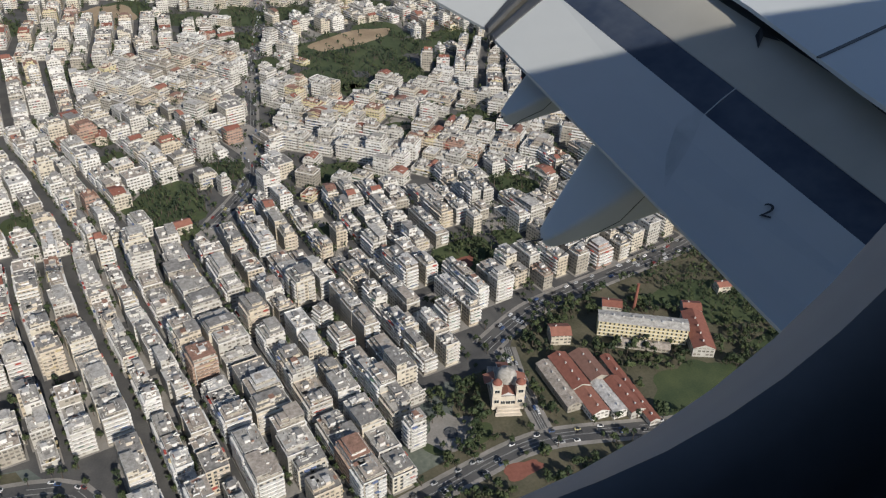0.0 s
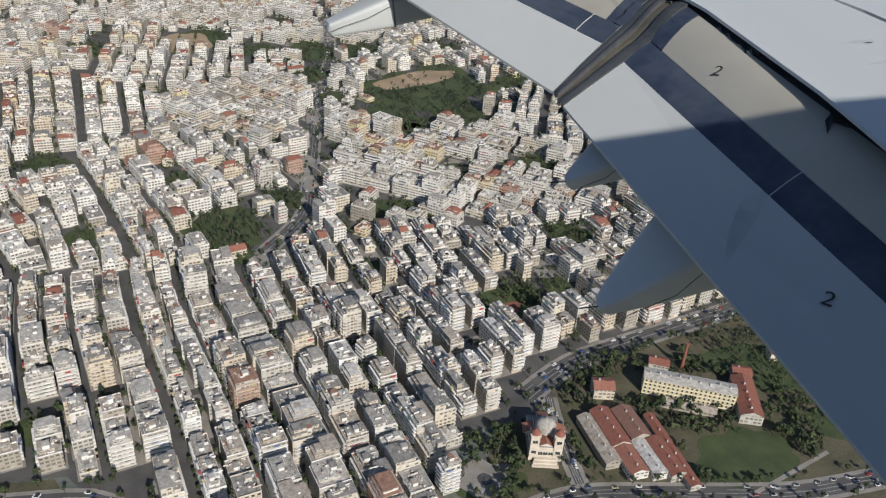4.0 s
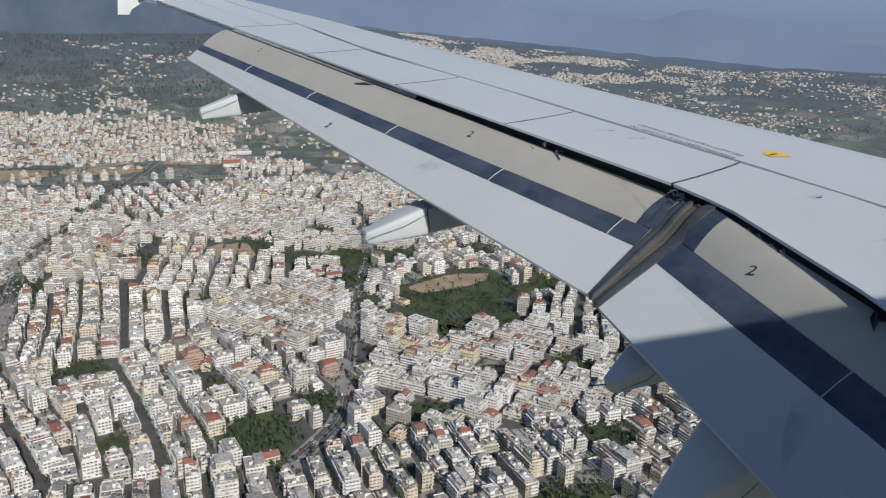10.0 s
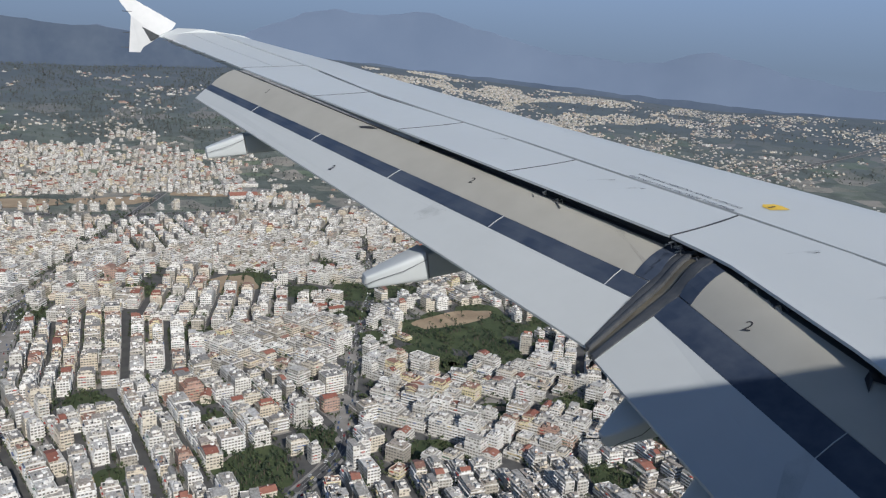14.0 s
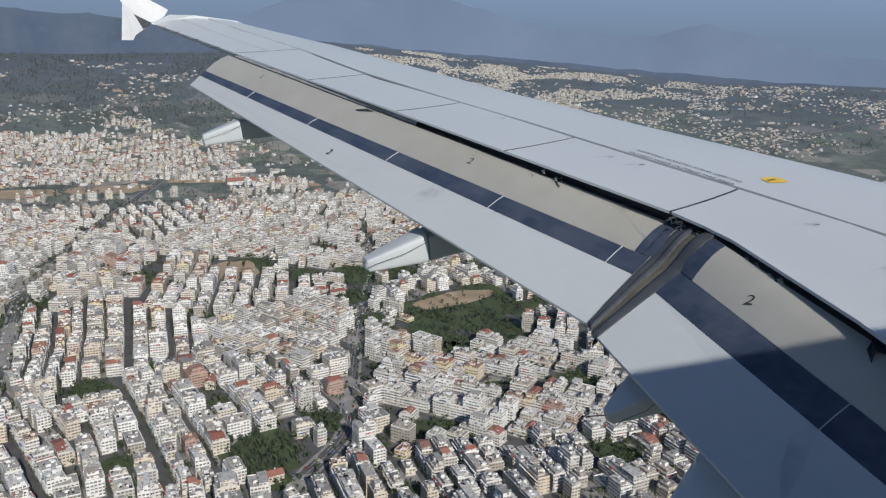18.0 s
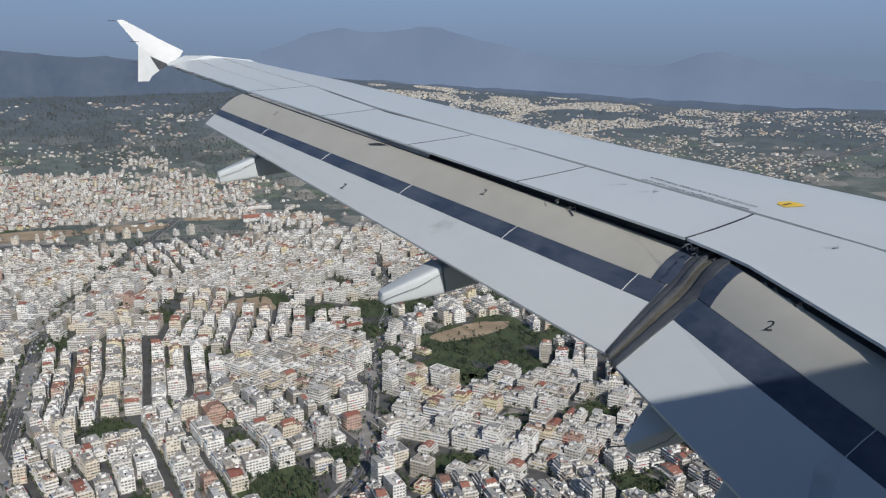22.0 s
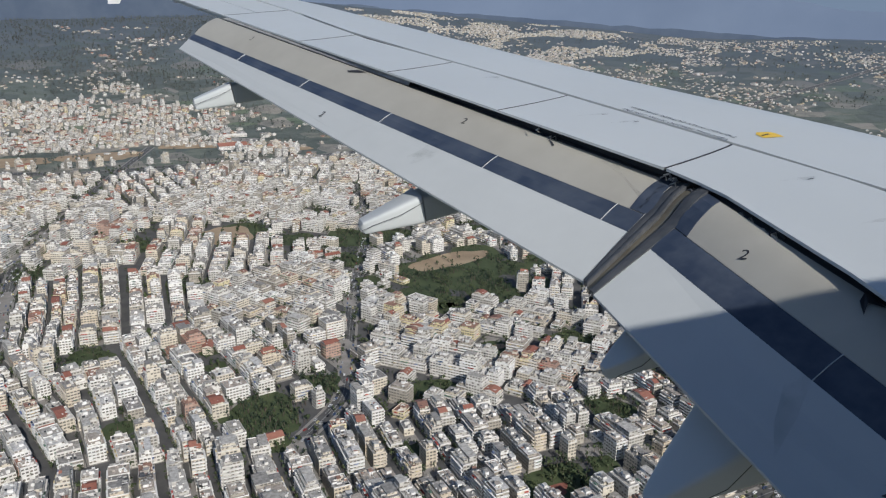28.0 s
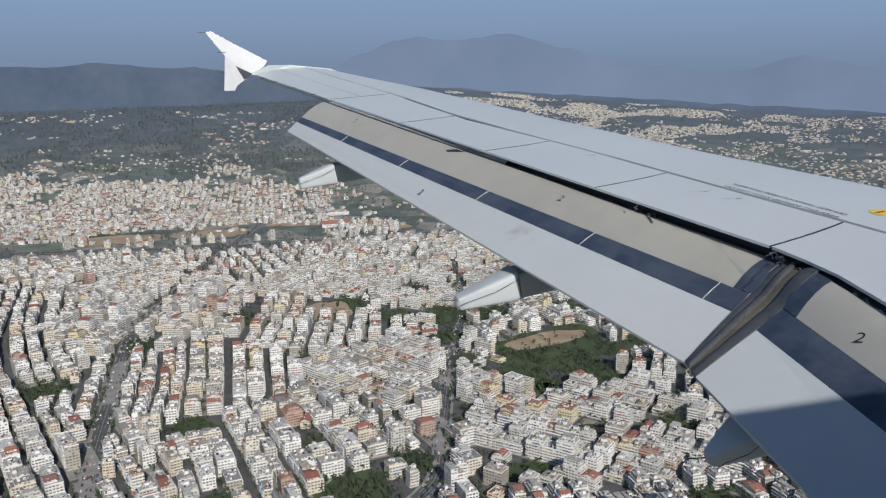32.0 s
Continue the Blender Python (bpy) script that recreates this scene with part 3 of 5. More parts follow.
# fuselage shell around the seat, with the one window
CY, CZ, RAD = -1.72, -0.75, 1.90
WX0, WX1, WZ0, WZ1 = -0.22, 0.50, -0.58, 0.38
verts, faces = [], []
ang = [math.radians(a) for a in np.arange(0, 361, 5.0)]
lo, hi = math.asin((WZ0 - CZ) / RAD), math.asin((WZ1 - CZ) / RAD)
angs = sorted(set([lo, hi] + [a for a in [math.radians(v) for v in np.arange(-180, 180, 5.0)] if not lo < a < hi]))
xs = [-14, -9, -5, -2, WX0, WX1, 2, 5, 9, 13]
for x in xs:
    for a in angs:
        verts.append((x, CY + RAD * math.cos(a), CZ + RAD * math.sin(a)))
na = len(angs)
for i in range(len(xs) - 1):
    for j in range(na):
        if xs[i] == WX0 and angs[j] == lo:
            continue
        k = (j + 1) % na
        faces.append((i * na + j, i * na + k, (i + 1) * na + k, (i + 1) * na + j))
faces.append(tuple(range(na)))
faces.append(tuple(range((len(xs) - 1) * na, len(xs) * na)))
tagged(link_mesh("fuselage", verts, faces, [M_SKIN], plane), "white fuselage side")


def rounded(x0, x1, z0, z1, r, y, n=10):
    out = []
    for cx, cz, a0 in ((x1 - r, z1 - r, 0), (x0 + r, z1 - r, 90), (x0 + r, z0 + r, 180), (x1 - r, z0 + r, 270)):
        for i in range(n + 1):
            a = math.radians(a0 + 90 * i / n)
            out.append((cx + r * math.cos(a), y, cz + r * math.sin(a)))
    return out


hole = (-0.082, 0.262, -0.352, 0.15, 0.135)
grow = lambda g, y: rounded(hole[0] - g, hole[1] + g, hole[2] - g, hole[3] + g, hole[4] + g, y)
rim = rounded(WX0 - 0.05, WX1 + 0.05, WZ0 - 0.05, WZ1 + 0.05, 0.02, -0.30)
part("window_surround", loft([rim, [(x, -0.04, z) for x, y, z in grow(0.06, 0)], grow(0.05, 0.02), grow(0.012, 0.055), grow(0.0, 0.07), grow(0.0, 0.085), grow(0.02, 0.10), grow(0.06, 0.13),
                              [(x, 0.24, z) for x, y, z in rim]], caps=False), M_CABIN, plane, "dark cabin window surround with a rounded opening", True)


# ---------- the land ----------
def smooth01(a, b, v):
    s = min(1.0, max(0.0, (v - a) / (b - a)))
    return s * s * (3 - 2 * s)


def ground_z(x, y):
    r, az = math.hypot(x, y), math.degrees(math.atan2(x, y))
    ridge = float(np.interp(az, (-180, -60, -12, 3, 10, 18, 27, 36, 46, 70, 180), (200, 205, 215, 235, 312, 258, 203, 155, 165, 180, 200)))
    return ridge * smooth01(2150, 4700, r) + 6 * smooth01(2150, 2900, r) * noise.noise((x / 500, y / 500, 0))


def land_material():
    """Fields: patches of grass, crops and bare soil, with hedges; haze is painted in: greyed tints, blue far out."""
    m, nodes, links, p = nodes_of("fields")
    co = nodes.new("ShaderNodeTexCoord").outputs["Object"]
    warp = nodes.new("ShaderNodeTexNoise")
    warp.inputs["Scale"].default_value = 0.004
    links.new(co, warp.inputs["Vector"])
    wv = nodes.new("ShaderNodeVectorMath")
    wv.operation = "MULTIPLY_ADD"
    links.new(warp.outputs["Color"], wv.inputs[0])
    wv.inputs[1].default_value = (90, 90, 0)
    links.new(co, wv.inputs[2])
    vo = nodes.new("ShaderNodeTexVoronoi")
    vo.inputs["Scale"].default_value = 0.011
    links.new(wv.outputs[0], vo.inputs["Vector"])
    sep = nodes.new("ShaderNodeSeparateColor")
    links.new(vo.outputs["Color"], sep.inputs[0])
    r = ramp(nodes, ((0.0, (0.115, 0.134, 0.120)), (0.3, (0.15, 0.172, 0.145)), (0.5, (0.20, 0.205, 0.175)), (0.68, (0.12, 0.142, 0.132)), (0.80, (0.28, 0.265, 0.235)), (0.92, (0.155, 0.195, 0.135))), True)
    links.new(sep.outputs[0], r.inputs[0])
    n1, n2 = noise_tex(nodes, links, 0.02, 6, co), noise_tex(nodes, links, 0.3, 4, co)
    s = ramp(nodes, ((0.36, (0.45, 0.5, 0.5)), (0.62, (1.15, 1.1, 1.05))))
    links.new(calc(nodes, links, "ADD", calc(nodes, links, "MULTIPLY", n1, 0.6), calc(nodes, links, "MULTIPLY", n2, 0.4)), s.inputs[0])
    # distance haze put into the base colour: blue-grey by radius, broken by noise
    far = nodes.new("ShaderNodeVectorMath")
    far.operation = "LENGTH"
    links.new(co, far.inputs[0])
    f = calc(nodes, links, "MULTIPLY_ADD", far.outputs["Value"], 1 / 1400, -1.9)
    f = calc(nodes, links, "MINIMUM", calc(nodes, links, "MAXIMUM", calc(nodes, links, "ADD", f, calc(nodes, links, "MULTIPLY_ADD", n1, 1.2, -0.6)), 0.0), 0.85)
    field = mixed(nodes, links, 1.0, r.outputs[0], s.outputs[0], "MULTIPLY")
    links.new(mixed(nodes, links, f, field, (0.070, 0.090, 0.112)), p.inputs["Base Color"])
    p.inputs["Roughness"].default_value = 0.95
    return m


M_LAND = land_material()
radii = [0, 100, 300, 700, 1200, 1700, 1900] + [1900 + i * 125 for i in range(1, 24)]
verts, faces = [(0, 0, 0)], []
NA = 144
for r in radii[1:]:
    for k in range(NA):
        a = 2 * math.pi * k / NA
        verts.append((r * math.sin(a), r * math.cos(a), ground_z(r * math.sin(a), r * math.cos(a)) if r > 0 else 0))
for k in range(NA):
    faces.append((0, 1 + (k + 1) % NA, 1 + k))
for i in range(len(radii) - 2):
    for k in range(NA):
        j = (k + 1) % NA
        a, b = 1 + i * NA, 1 + (i + 1) * NA
        faces.append((a + k, a + j, b + j, b + k))
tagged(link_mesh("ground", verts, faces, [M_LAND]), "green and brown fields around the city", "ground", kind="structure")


def mountains(name, r0, r1, table, mat, rough, label):
    az = np.arange(-75, 80, 0.5)
    crest = np.interp(az, [t[0] for t in table], [t[1] for t in table])
    verts, faces = [], []
    rows = 8
    for i, (a, c) in enumerate(zip(az, crest)):
        c = c + rough * noise.fractal((a * 0.35, 3.1, 0.0), 0.8, 2.2, 5)
        for j in range(rows + 1):
            s = j / rows
            r = r0 + (r1 - r0) * s
            top = EYE + r1 * math.tan(radians(c))
            z = -5 + (top + 5) * (s ** 0.9) * (1 + 0.06 * (1 - s) * noise.noise((a * 0.5, s * 3, 1)))
            verts.append((r * math.sin(radians(a)), r * math.cos(radians(a)), z))
    for i in range(len(az) - 1):
        for j in range(rows):
            k = i * (rows + 1) + j
            faces.append((k, k + rows + 1, k + rows + 2, k + 1))
    return tagged(link_mesh(name, verts, faces, [mat], smooth=True), label, "mountain", kind="structure")


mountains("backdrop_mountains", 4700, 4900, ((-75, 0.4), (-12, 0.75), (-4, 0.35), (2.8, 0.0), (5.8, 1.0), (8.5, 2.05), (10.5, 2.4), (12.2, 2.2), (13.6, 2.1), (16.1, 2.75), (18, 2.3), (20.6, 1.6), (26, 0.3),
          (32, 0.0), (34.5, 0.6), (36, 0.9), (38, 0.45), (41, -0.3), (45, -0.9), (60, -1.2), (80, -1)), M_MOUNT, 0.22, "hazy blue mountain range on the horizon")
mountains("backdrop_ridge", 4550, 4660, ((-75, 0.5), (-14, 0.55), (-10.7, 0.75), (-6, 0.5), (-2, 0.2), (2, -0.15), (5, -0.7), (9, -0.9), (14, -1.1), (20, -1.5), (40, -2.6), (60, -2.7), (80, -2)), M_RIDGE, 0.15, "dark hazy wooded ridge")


verts, faces = [], []
for k in range(101):
    a = radians(-100 + 2 * k)
    for z in (-200, EYE + 60, EYE + 350, EYE + 900, EYE + 1500):
        verts.append((4930 * math.sin(a), 4930 * math.cos(a), z))
for k in range(100):
    for j in range(4):
        faces.append((k * 5 + j, (k + 1) * 5 + j, (k + 1) * 5 + j + 1, k * 5 + j + 1))
tagged(link_mesh("backdrop_sky_haze", verts, faces, [M_HAZE], smooth=True), "blue-grey haze low in the sky behind the mountains", "sky", kind="structure")


# ---------- boxes gathered into one mesh ----------
class Soup:
    def __init__(self, mats):
        self.mats, self.v, self.f, self.m, self.t, self.uv = mats, [], [], [], [], []

    def quad(self, pts, mat, tone, uv=None):
        k = len(self.v)
        self.v.extend(pts)
        self.f.append((k, k + 1, k + 2, k + 3))
        self.m.append(mat)
        self.t.append(tone)
        self.uv.extend(uv or ((0, 0),) * 4)

    def box(self, cx, cy, z0, z1, wx, wy, ang, mat, tone, topmat=None, skip="", topz=None):
        """wx, wy: full sizes along the turned axes; skip: sides left out of 'lrfb'."""
        c, s = math.cos(ang), math.sin(ang)
        hx, hy = wx / 2, wy / 2
        P = [(cx + a * c - b * s, cy + a * s + b * c) for a, b in ((-hx, -hy), (hx, -hy), (hx, hy), (-hx, hy))]
        for name, i, j, w in (("f", 0, 1, wx), ("r", 1, 2, wy), ("b", 2, 3, wx), ("l", 3, 0, wy)):
            if name in skip:
                continue
            self.quad(((*P[i], z0), (*P[j], z0), (*P[j], z1), (*P[i], z1)), mat, tone, ((0, 0), (w, 0), (w, z1 - z0), (0, z1 - z0)))
        self.quad(tuple((*p, z1) for p in P), mat if topmat is None else topmat, tone)

    def gable(self, cx, cy, z1, z2, wx, wy, ang, mat, tone, wallmat):
        c, s = math.cos(ang), math.sin(ang)
        hx, hy = wx / 2, wy / 2
        w = lambda a, b, z: (cx + a * c - b * s, cy + a * s + b * c, z)
        self.quad((w(-hx, -hy, z1), w(hx, -hy, z1), w(hx, 0, z2), w(-hx, 0, z2)), mat, tone)
        self.quad((w(hx, hy, z1), w(-hx, hy, z1), w(-hx, 0, z2), w(hx, 0, z2)), mat, tone)
        for a in (-hx, hx):
            self.quad((w(a * 0.97, -hy, z1), w(a * 0.97, hy, z1), w(a * 0.97, 0, z2), w(a * 0.97, 0, z2 - 0.01)), wallmat, tone)

    def make(self, name, parent=None):
        me = bpy.data.meshes.new(name)
        n = len(self.f)
        me.vertices.add(len(self.v))
        me.vertices.foreach_set("co", np.array(self.v, dtype=np.float32).ravel())
        me.loops.add(n * 4)
        me.loops.foreach_set("vertex_index", np.array(self.f, dtype=np.int32).ravel())
        me.polygons.add(n)
        me.polygons.foreach_set("loop_start", np.arange(0, n * 4, 4, dtype=np.int32))
        for m in self.mats:
            me.materials.append(m)
        me.polygons.foreach_set("material_index", np.array(self.m, dtype=np.int32))
        me.update(calc_edges=True)
        uv = me.uv_layers.new(name="UVMap")
        uv.data.foreach_set("uv", np.array(self.uv, dtype=np.float32).ravel())
        at = me.attributes.new("tone", "FLOAT", "FACE")
        at.data.foreach_set("value", np.array(self.t, dtype=np.float32))
        me.validate()
        ob = new(name, me)
        if parent is not None:
            ob.parent = parent
        return ob


CITY_MATS = [M_WALL, M_BALC, M_ROOF, M_TILE, M_AWN, M_GLASS, M_PAVE]
WALL, BALC, ROOF, TILE, AWN, PANE, PAVE = range(7)
STOREY = 3.05


def balcony_band(sp, side, hu, hv, z, run, off, tone, deep=1.45):
    """A balcony slab with its parapet on one side of a house in its own axes."""
    if side in "fb":
        y = (hv + deep / 2) * (-1 if side == "f" else 1)
        sp.box(off, y, z - 0.18, z + 0.92, run, deep, 0, BALC, tone, skip="b" if side == "f" else "f")
    else:
        x = (hu + deep / 2) * (-1 if side == "l" else 1)
        sp.box(x, off, z - 0.18, z + 0.92, deep, run, 0, BALC, tone, skip="r" if side == "l" else "l")


class Turned:
    """A view of a soup from a house's own axes."""
    def __init__(self, sp, x, y, ang, z=0.0):
        self.sp, self.x, self.y, self.z, self.ang = sp, x, y, z, ang
        self.c, self.s = math.cos(ang), math.sin(ang)

    def box(self, cx, cy, z0, z1, wx, wy, ang, mat, tone, topmat=None, skip=""):
        self.sp.box(self.x + cx * self.c - cy * self.s, self.y + cx * self.s + cy * self.c, self.z + z0, self.z + z1, wx, wy, self.ang + ang, mat, tone, topmat, skip)

    def gable(self, cx, cy, z1, z2, wx, wy, ang, mat, tone, wallmat):
        self.sp.gable(self.x + cx * self.c - cy * self.s, self.y + cx * self.s + cy * self.c, self.z + z1, self.z + z2, wx, wy, self.ang + ang, mat, tone, wallmat)


def plan_house(w, d, floors, street, rng, warm=False):
    """All sizes of one apartment house, so that the near and the far ones are built alike."""
    h = 0.8 + floors * STOREY
    tone, btone = rng.random(), rng.random()
    if warm and rng.random() < 0.75:
        tone = rng.choice((0.3, 0.3, 0.5, 0.8, 0.8, 0.9))
    if rng.random() < 0.6:
        btone = tone
    bands = []
    for side in street:
        full = w if side in "fb" else d
        style = rng.random()
        for k in range(1, floors):
            if style < 0.74:
                bands.append((side, 0.8 + k * STOREY, full * 0.94, 0.0))
            elif style < 0.9:
                bands.append((side, 0.8 + k * STOREY, full * 0.55, full * 0.18 * (1 if style < 0.82 else -1)))
            else:
                for o in (-0.28, 0.28):
                    bands.append((side, 0.8 + k * STOREY, full * 0.34, full * o))
    inset = rng.uniform(1.6, 2.8)
    pw, pd = max(5, w - 2 * inset), max(5, d - 2 * inset)
    sx, sy = rng.uniform(-0.7, 0.7) * inset, rng.uniform(-0.7, 0.7) * inset
    top = [(sx, sy, h, h + 2.9, pw, pd)] if rng.random() < 0.75 else []
    if top and floors > 4 and rng.random() < 0.4 and pw > 8 and pd > 8:
        top.append((sx, sy + rng.uniform(-0.8, 0.8), h + 2.9, h + 5.6, pw - 3.0, pd - 3.4))
    hz = h + (2.9 if top else 0)
    if floors > 3 and rng.random() < 0.35:
        side = rng.choice((-1, 1))
        top.append((side * w * 0.24, 0.0, h - 0.5, h + STOREY * rng.choice((1, 1, 2)), w * 0.5, d * 0.92))
    tower = (rng.uniform(-0.2, 0.2) * w, rng.uniform(-0.2, 0.2) * d, hz, hz + rng.uniform(2.2, 3.2), rng.uniform(2.6, 4.2), rng.uniform(3, 5))
    clutter = []
    for _ in range(rng.randint(9, 15)):
        zz = hz if rng.random() < 0.6 else h
        rx, ry = (pw, pd) if zz == hz and top else (w * 0.9, d * 0.9)
        clutter.append((rng.uniform(-0.42, 0.42) * rx, rng.uniform(-0.42, 0.42) * ry, zz, zz + rng.uniform(0.5, 1.7), rng.uniform(0.7, 2.8), rng.uniform(0.6, 1.8), rng.choice((BALC, ROOF, PANE, ROOF, BALC, BALC))))
    return dict(w=w, d=d, h=h, tone=tone, btone=btone, rtone=rng.random(), bands=bands, top=top, tower=tower, clutter=clutter, floors=floors,
                tiled=rng.random() < 0.09, awn=[(rng.choice(street), rng.randint(1, max(1, floors - 1)), rng.uniform(-0.3, 0.3)) for _ in range(rng.randint(1, 5))] if street else [])


def put_house(sp, p, detail=2):
    """The whole house into one mesh. sp: a Soup seen from the house's axes."""
    w, d, h = p["w"], p["d"], p["h"]
    sp.box(0, 0, 0, h, w, d, 0, WALL, p["tone"], ROOF)
    for side, z, run, off in p["bands"]:
        balcony_band(sp, side, w / 2, d / 2, z, run, off, p["btone"])
    for x, y, z0, z1, a, b in p["top"]:
        sp.box(x, y, z0, z1, a, b, 0, WALL, p["tone"], ROOF)
        if p["tiled"]:
            sp.gable(x, y, z1, z1 + 2.2, a + 1, b + 1, 0, TILE, p["rtone"], WALL)
    x, y, z0, z1, a, b = p["tower"]
    if not p["tiled"]:
        sp.box(x, y, z0, z1, a, b, 0, BALC, p["tone"], ROOF)
    if detail > 1:
        for q, (xx, yy, aa, bb) in enumerate(((0, -d / 2 + 0.12, w, 0.24), (0, d / 2 - 0.12, w, 0.24), (-w / 2 + 0.12, 0, 0.24, d - 0.48), (w / 2 - 0.12, 0, 0.24, d - 0.48))):
            sp.box(xx, yy, h, h + 0.9, aa, bb, 0, BALC, p["btone"])
        for x, y, z0, z1, a, b, m in p["clutter"]:
            sp.box(x, y, z0, z1, a, b, 0, m, p["rtone"])
        for side, k, o in p["awn"]:
            z = 0.8 + k * STOREY + 1.9
            if side in "fb":
                sp.box(o * w, (d / 2 + 0.7) * (-1 if side == "f" else 1), z, z + 0.5, 3.5, 1.4, 0, AWN, p["rtone"])
            else:
                sp.box((w / 2 + 0.7) * (-1 if side == "l" else 1), o * d, z, z + 0.5, 1.4, 3.5, 0, AWN, p["rtone"])


M_PLAIN = wall_paint("facade_plain", WALLS, False)
NEAR_MATS = [M_WALL, M_BALC, M_ROOF, M_TILE, M_AWN, M_GLASS, M_PAVE]
pane_soup = Soup([M_BALC, M_GLASS])
pane_soup.box(0, 0, -0.4, 1.6, 2.1, 0.12, 0, 0, 0.6)
pane_soup.box(-0.5, -0.05, -0.32, 1.52, 0.94, 0.06, 0, 1, 0.5)
pane_soup.box(0.5, -0.05, -0.32, 1.52, 0.94, 0.06, 0, 1, 0.5)
small_soup = Soup([M_PLAIN, M_GLASS])
small_soup.box(0, 0, -0.2, 1.7, 1.7, 0.10, 0, 0, 0.96)
small_soup.box(0, -0.05, 0.0, 1.6, 1.35, 0.05, 0, 1, 0.5)
small_soup.box(0, -0.12, -0.3, -0.18, 1.9, 0.3, 0, 0, 0.5)
small_template = small_soup.make("window")
SMALL_PANE = small_template.data
bpy.data.objects.remove(small_template)
pane_template = pane_soup.make("window")
PANE_MESH = pane_template.data
bpy.data.objects.remove(pane_template)
WORDS = ("white", "pale grey", "cream", "white", "beige", "sand-coloured", "yellow ochre", "terracotta")
house_count = [0]


def near_house(p, x, y, ang, panes):
    """A house of its own with parts: walls, roof terrace, stair tower, each balcony, windows."""
    s = Soup([M_PLAIN if panes else M_WALL, *NEAR_MATS[1:]])
    s.box(0, 0, 0, p["h"], p["w"], p["d"], 0, WALL, p["tone"], ROOF)
    ob = s.make("apartment_building")
    ob.matrix_world = pose(x, y, 0.15, 0, 0, math.degrees(ang))
    word = WORDS[sum(p["tone"] >= q for q, _ in WALLS) - 1]
    tagged(ob, f"{word} {p['floors']}-storey apartment building with {'balconies and a flat roof' if p['bands'] else 'plain walls and a flat roof'}", "building", "city apartment buildings")
    s = Soup(NEAR_MATS)
    w, d, h = p["w"], p["d"], p["h"]
    for xx, yy, aa, bb in ((0, -d / 2 + 0.12, w, 0.24), (0, d / 2 - 0.12, w, 0.24), (-w / 2 + 0.12, 0, 0.24, d - 0.48), (w / 2 - 0.12, 0, 0.24, d - 0.48)):
        s.box(xx, yy, h, h + 0.9, aa, bb, 0, BALC, p["btone"])
    s.make("parapet", ob)
    for a in p["top"]:
        s = Soup(NEAR_MATS)
        s.box(*a[:2], a[2], a[3], a[4], a[5], 0, WALL, p["tone"], ROOF)
        s.box(a[0], a[1], a[3], a[3] + 0.25, a[4] + 0.9, a[5] + 0.9, 0, BALC, p["btone"], ROOF)
        s.make("penthouse", ob)
    s = Soup(NEAR_MATS)
    a = p["tower"]
    s.box(a[0], a[1], a[2], a[3], a[4], a[5], 0, BALC, p["tone"], ROOF)
    s.box(a[0], a[1], a[3], a[3] + 0.2, a[4] + 0.5, a[5] + 0.5, 0, ROOF, p["rtone"])
    s.make("stair_tower", ob)
    s = Soup(NEAR_MATS)
    crng = random.Random(int(x * 13 + y * 7))
    hz = p["top"][0][3] + 0.25 if p["top"] else h
    for _ in range(26):
        up = crng.random() < 0.5 and p["top"]
        rx, ry = (p["top"][0][4], p["top"][0][5]) if up else (w * 0.95, d * 0.95)
        zz, q = (hz if up else h), crng.random()
        bx, by = crng.uniform(-0.45, 0.45) * rx, crng.uniform(-0.45, 0.45) * ry
        if q < 0.35:
            s.box(bx, by, zz, zz + crng.uniform(1.2, 3.0), 0.12, 0.12, 0, PANE, 0.5)
            s.box(bx, by, zz + 1.1, zz + 1.2, 1.0, 0.1, crng.uniform(0, 3), PANE, 0.5)
        elif q < 0.65:
            s.box(bx, by, zz, zz + crng.uniform(0.3, 1.1), crng.uniform(0.4, 1.6), crng.uniform(0.4, 1.2), crng.choice((0, 0.2)), crng.choice((BALC, ROOF, BALC)), crng.random())
        elif q < 0.85:
            s.box(bx, by, zz + 0.004, zz + 0.05, crng.uniform(1.5, 5.0), crng.uniform(1.5, 4.0), 0, ROOF, crng.random())
        else:
            s.box(bx, by, zz, zz + crng.uniform(0.8, 1.4), crng.uniform(3, 6), 0.2, crng.choice((0, math.pi / 2)), BALC, p["btone"])
    tagged(s.make("roof_clutter", ob), "small aerials, low walls and mats on the roof", kind="stuff")
    for x0, y0, z0, z1, a, b, m in p["clutter"][:5]:
        s = Soup(NEAR_MATS)
        s.box(x0, y0, z0, z0 + (z1 - z0) * 0.6, a, b, 0, m, p["rtone"])
        s.box(x0, y0 + b * 0.2, z0 + (z1 - z0) * 0.6, z1, a * 0.8, b * 0.4, 0, BALC, p["rtone"])
        s.make("roof_unit", ob)
    made = {}
    for side, z, run, off in p["bands"]:
        key = (side, round(run, 2), round(off, 2))
        if key not in made:
            s = Soup(NEAR_MATS)
            balcony_band(s, side, w / 2, d / 2, 0, run, off, p["btone"])
            made[key] = s.make("balcony", ob)
            made[key].location.z = z
        else:
            o = new("balcony", made[key].data)
            o.parent = ob
            o.location.z = z
    for side, k, o in p["awn"]:
        s = Soup(NEAR_MATS)
        z = 0.8 + k * STOREY + 1.9
        if side in "fb":
            s.box(o * w, (d / 2 + 0.7) * (-1 if side == "f" else 1), z, z + 0.5, 3.5, 1.4, 0, AWN, p["rtone"])
        else:
            s.box((w / 2 + 0.7) * (-1 if side == "l" else 1), o * d, z, z + 0.5, 1.4, 3.5, 0, AWN, p["rtone"])
        s.make("awning", ob)
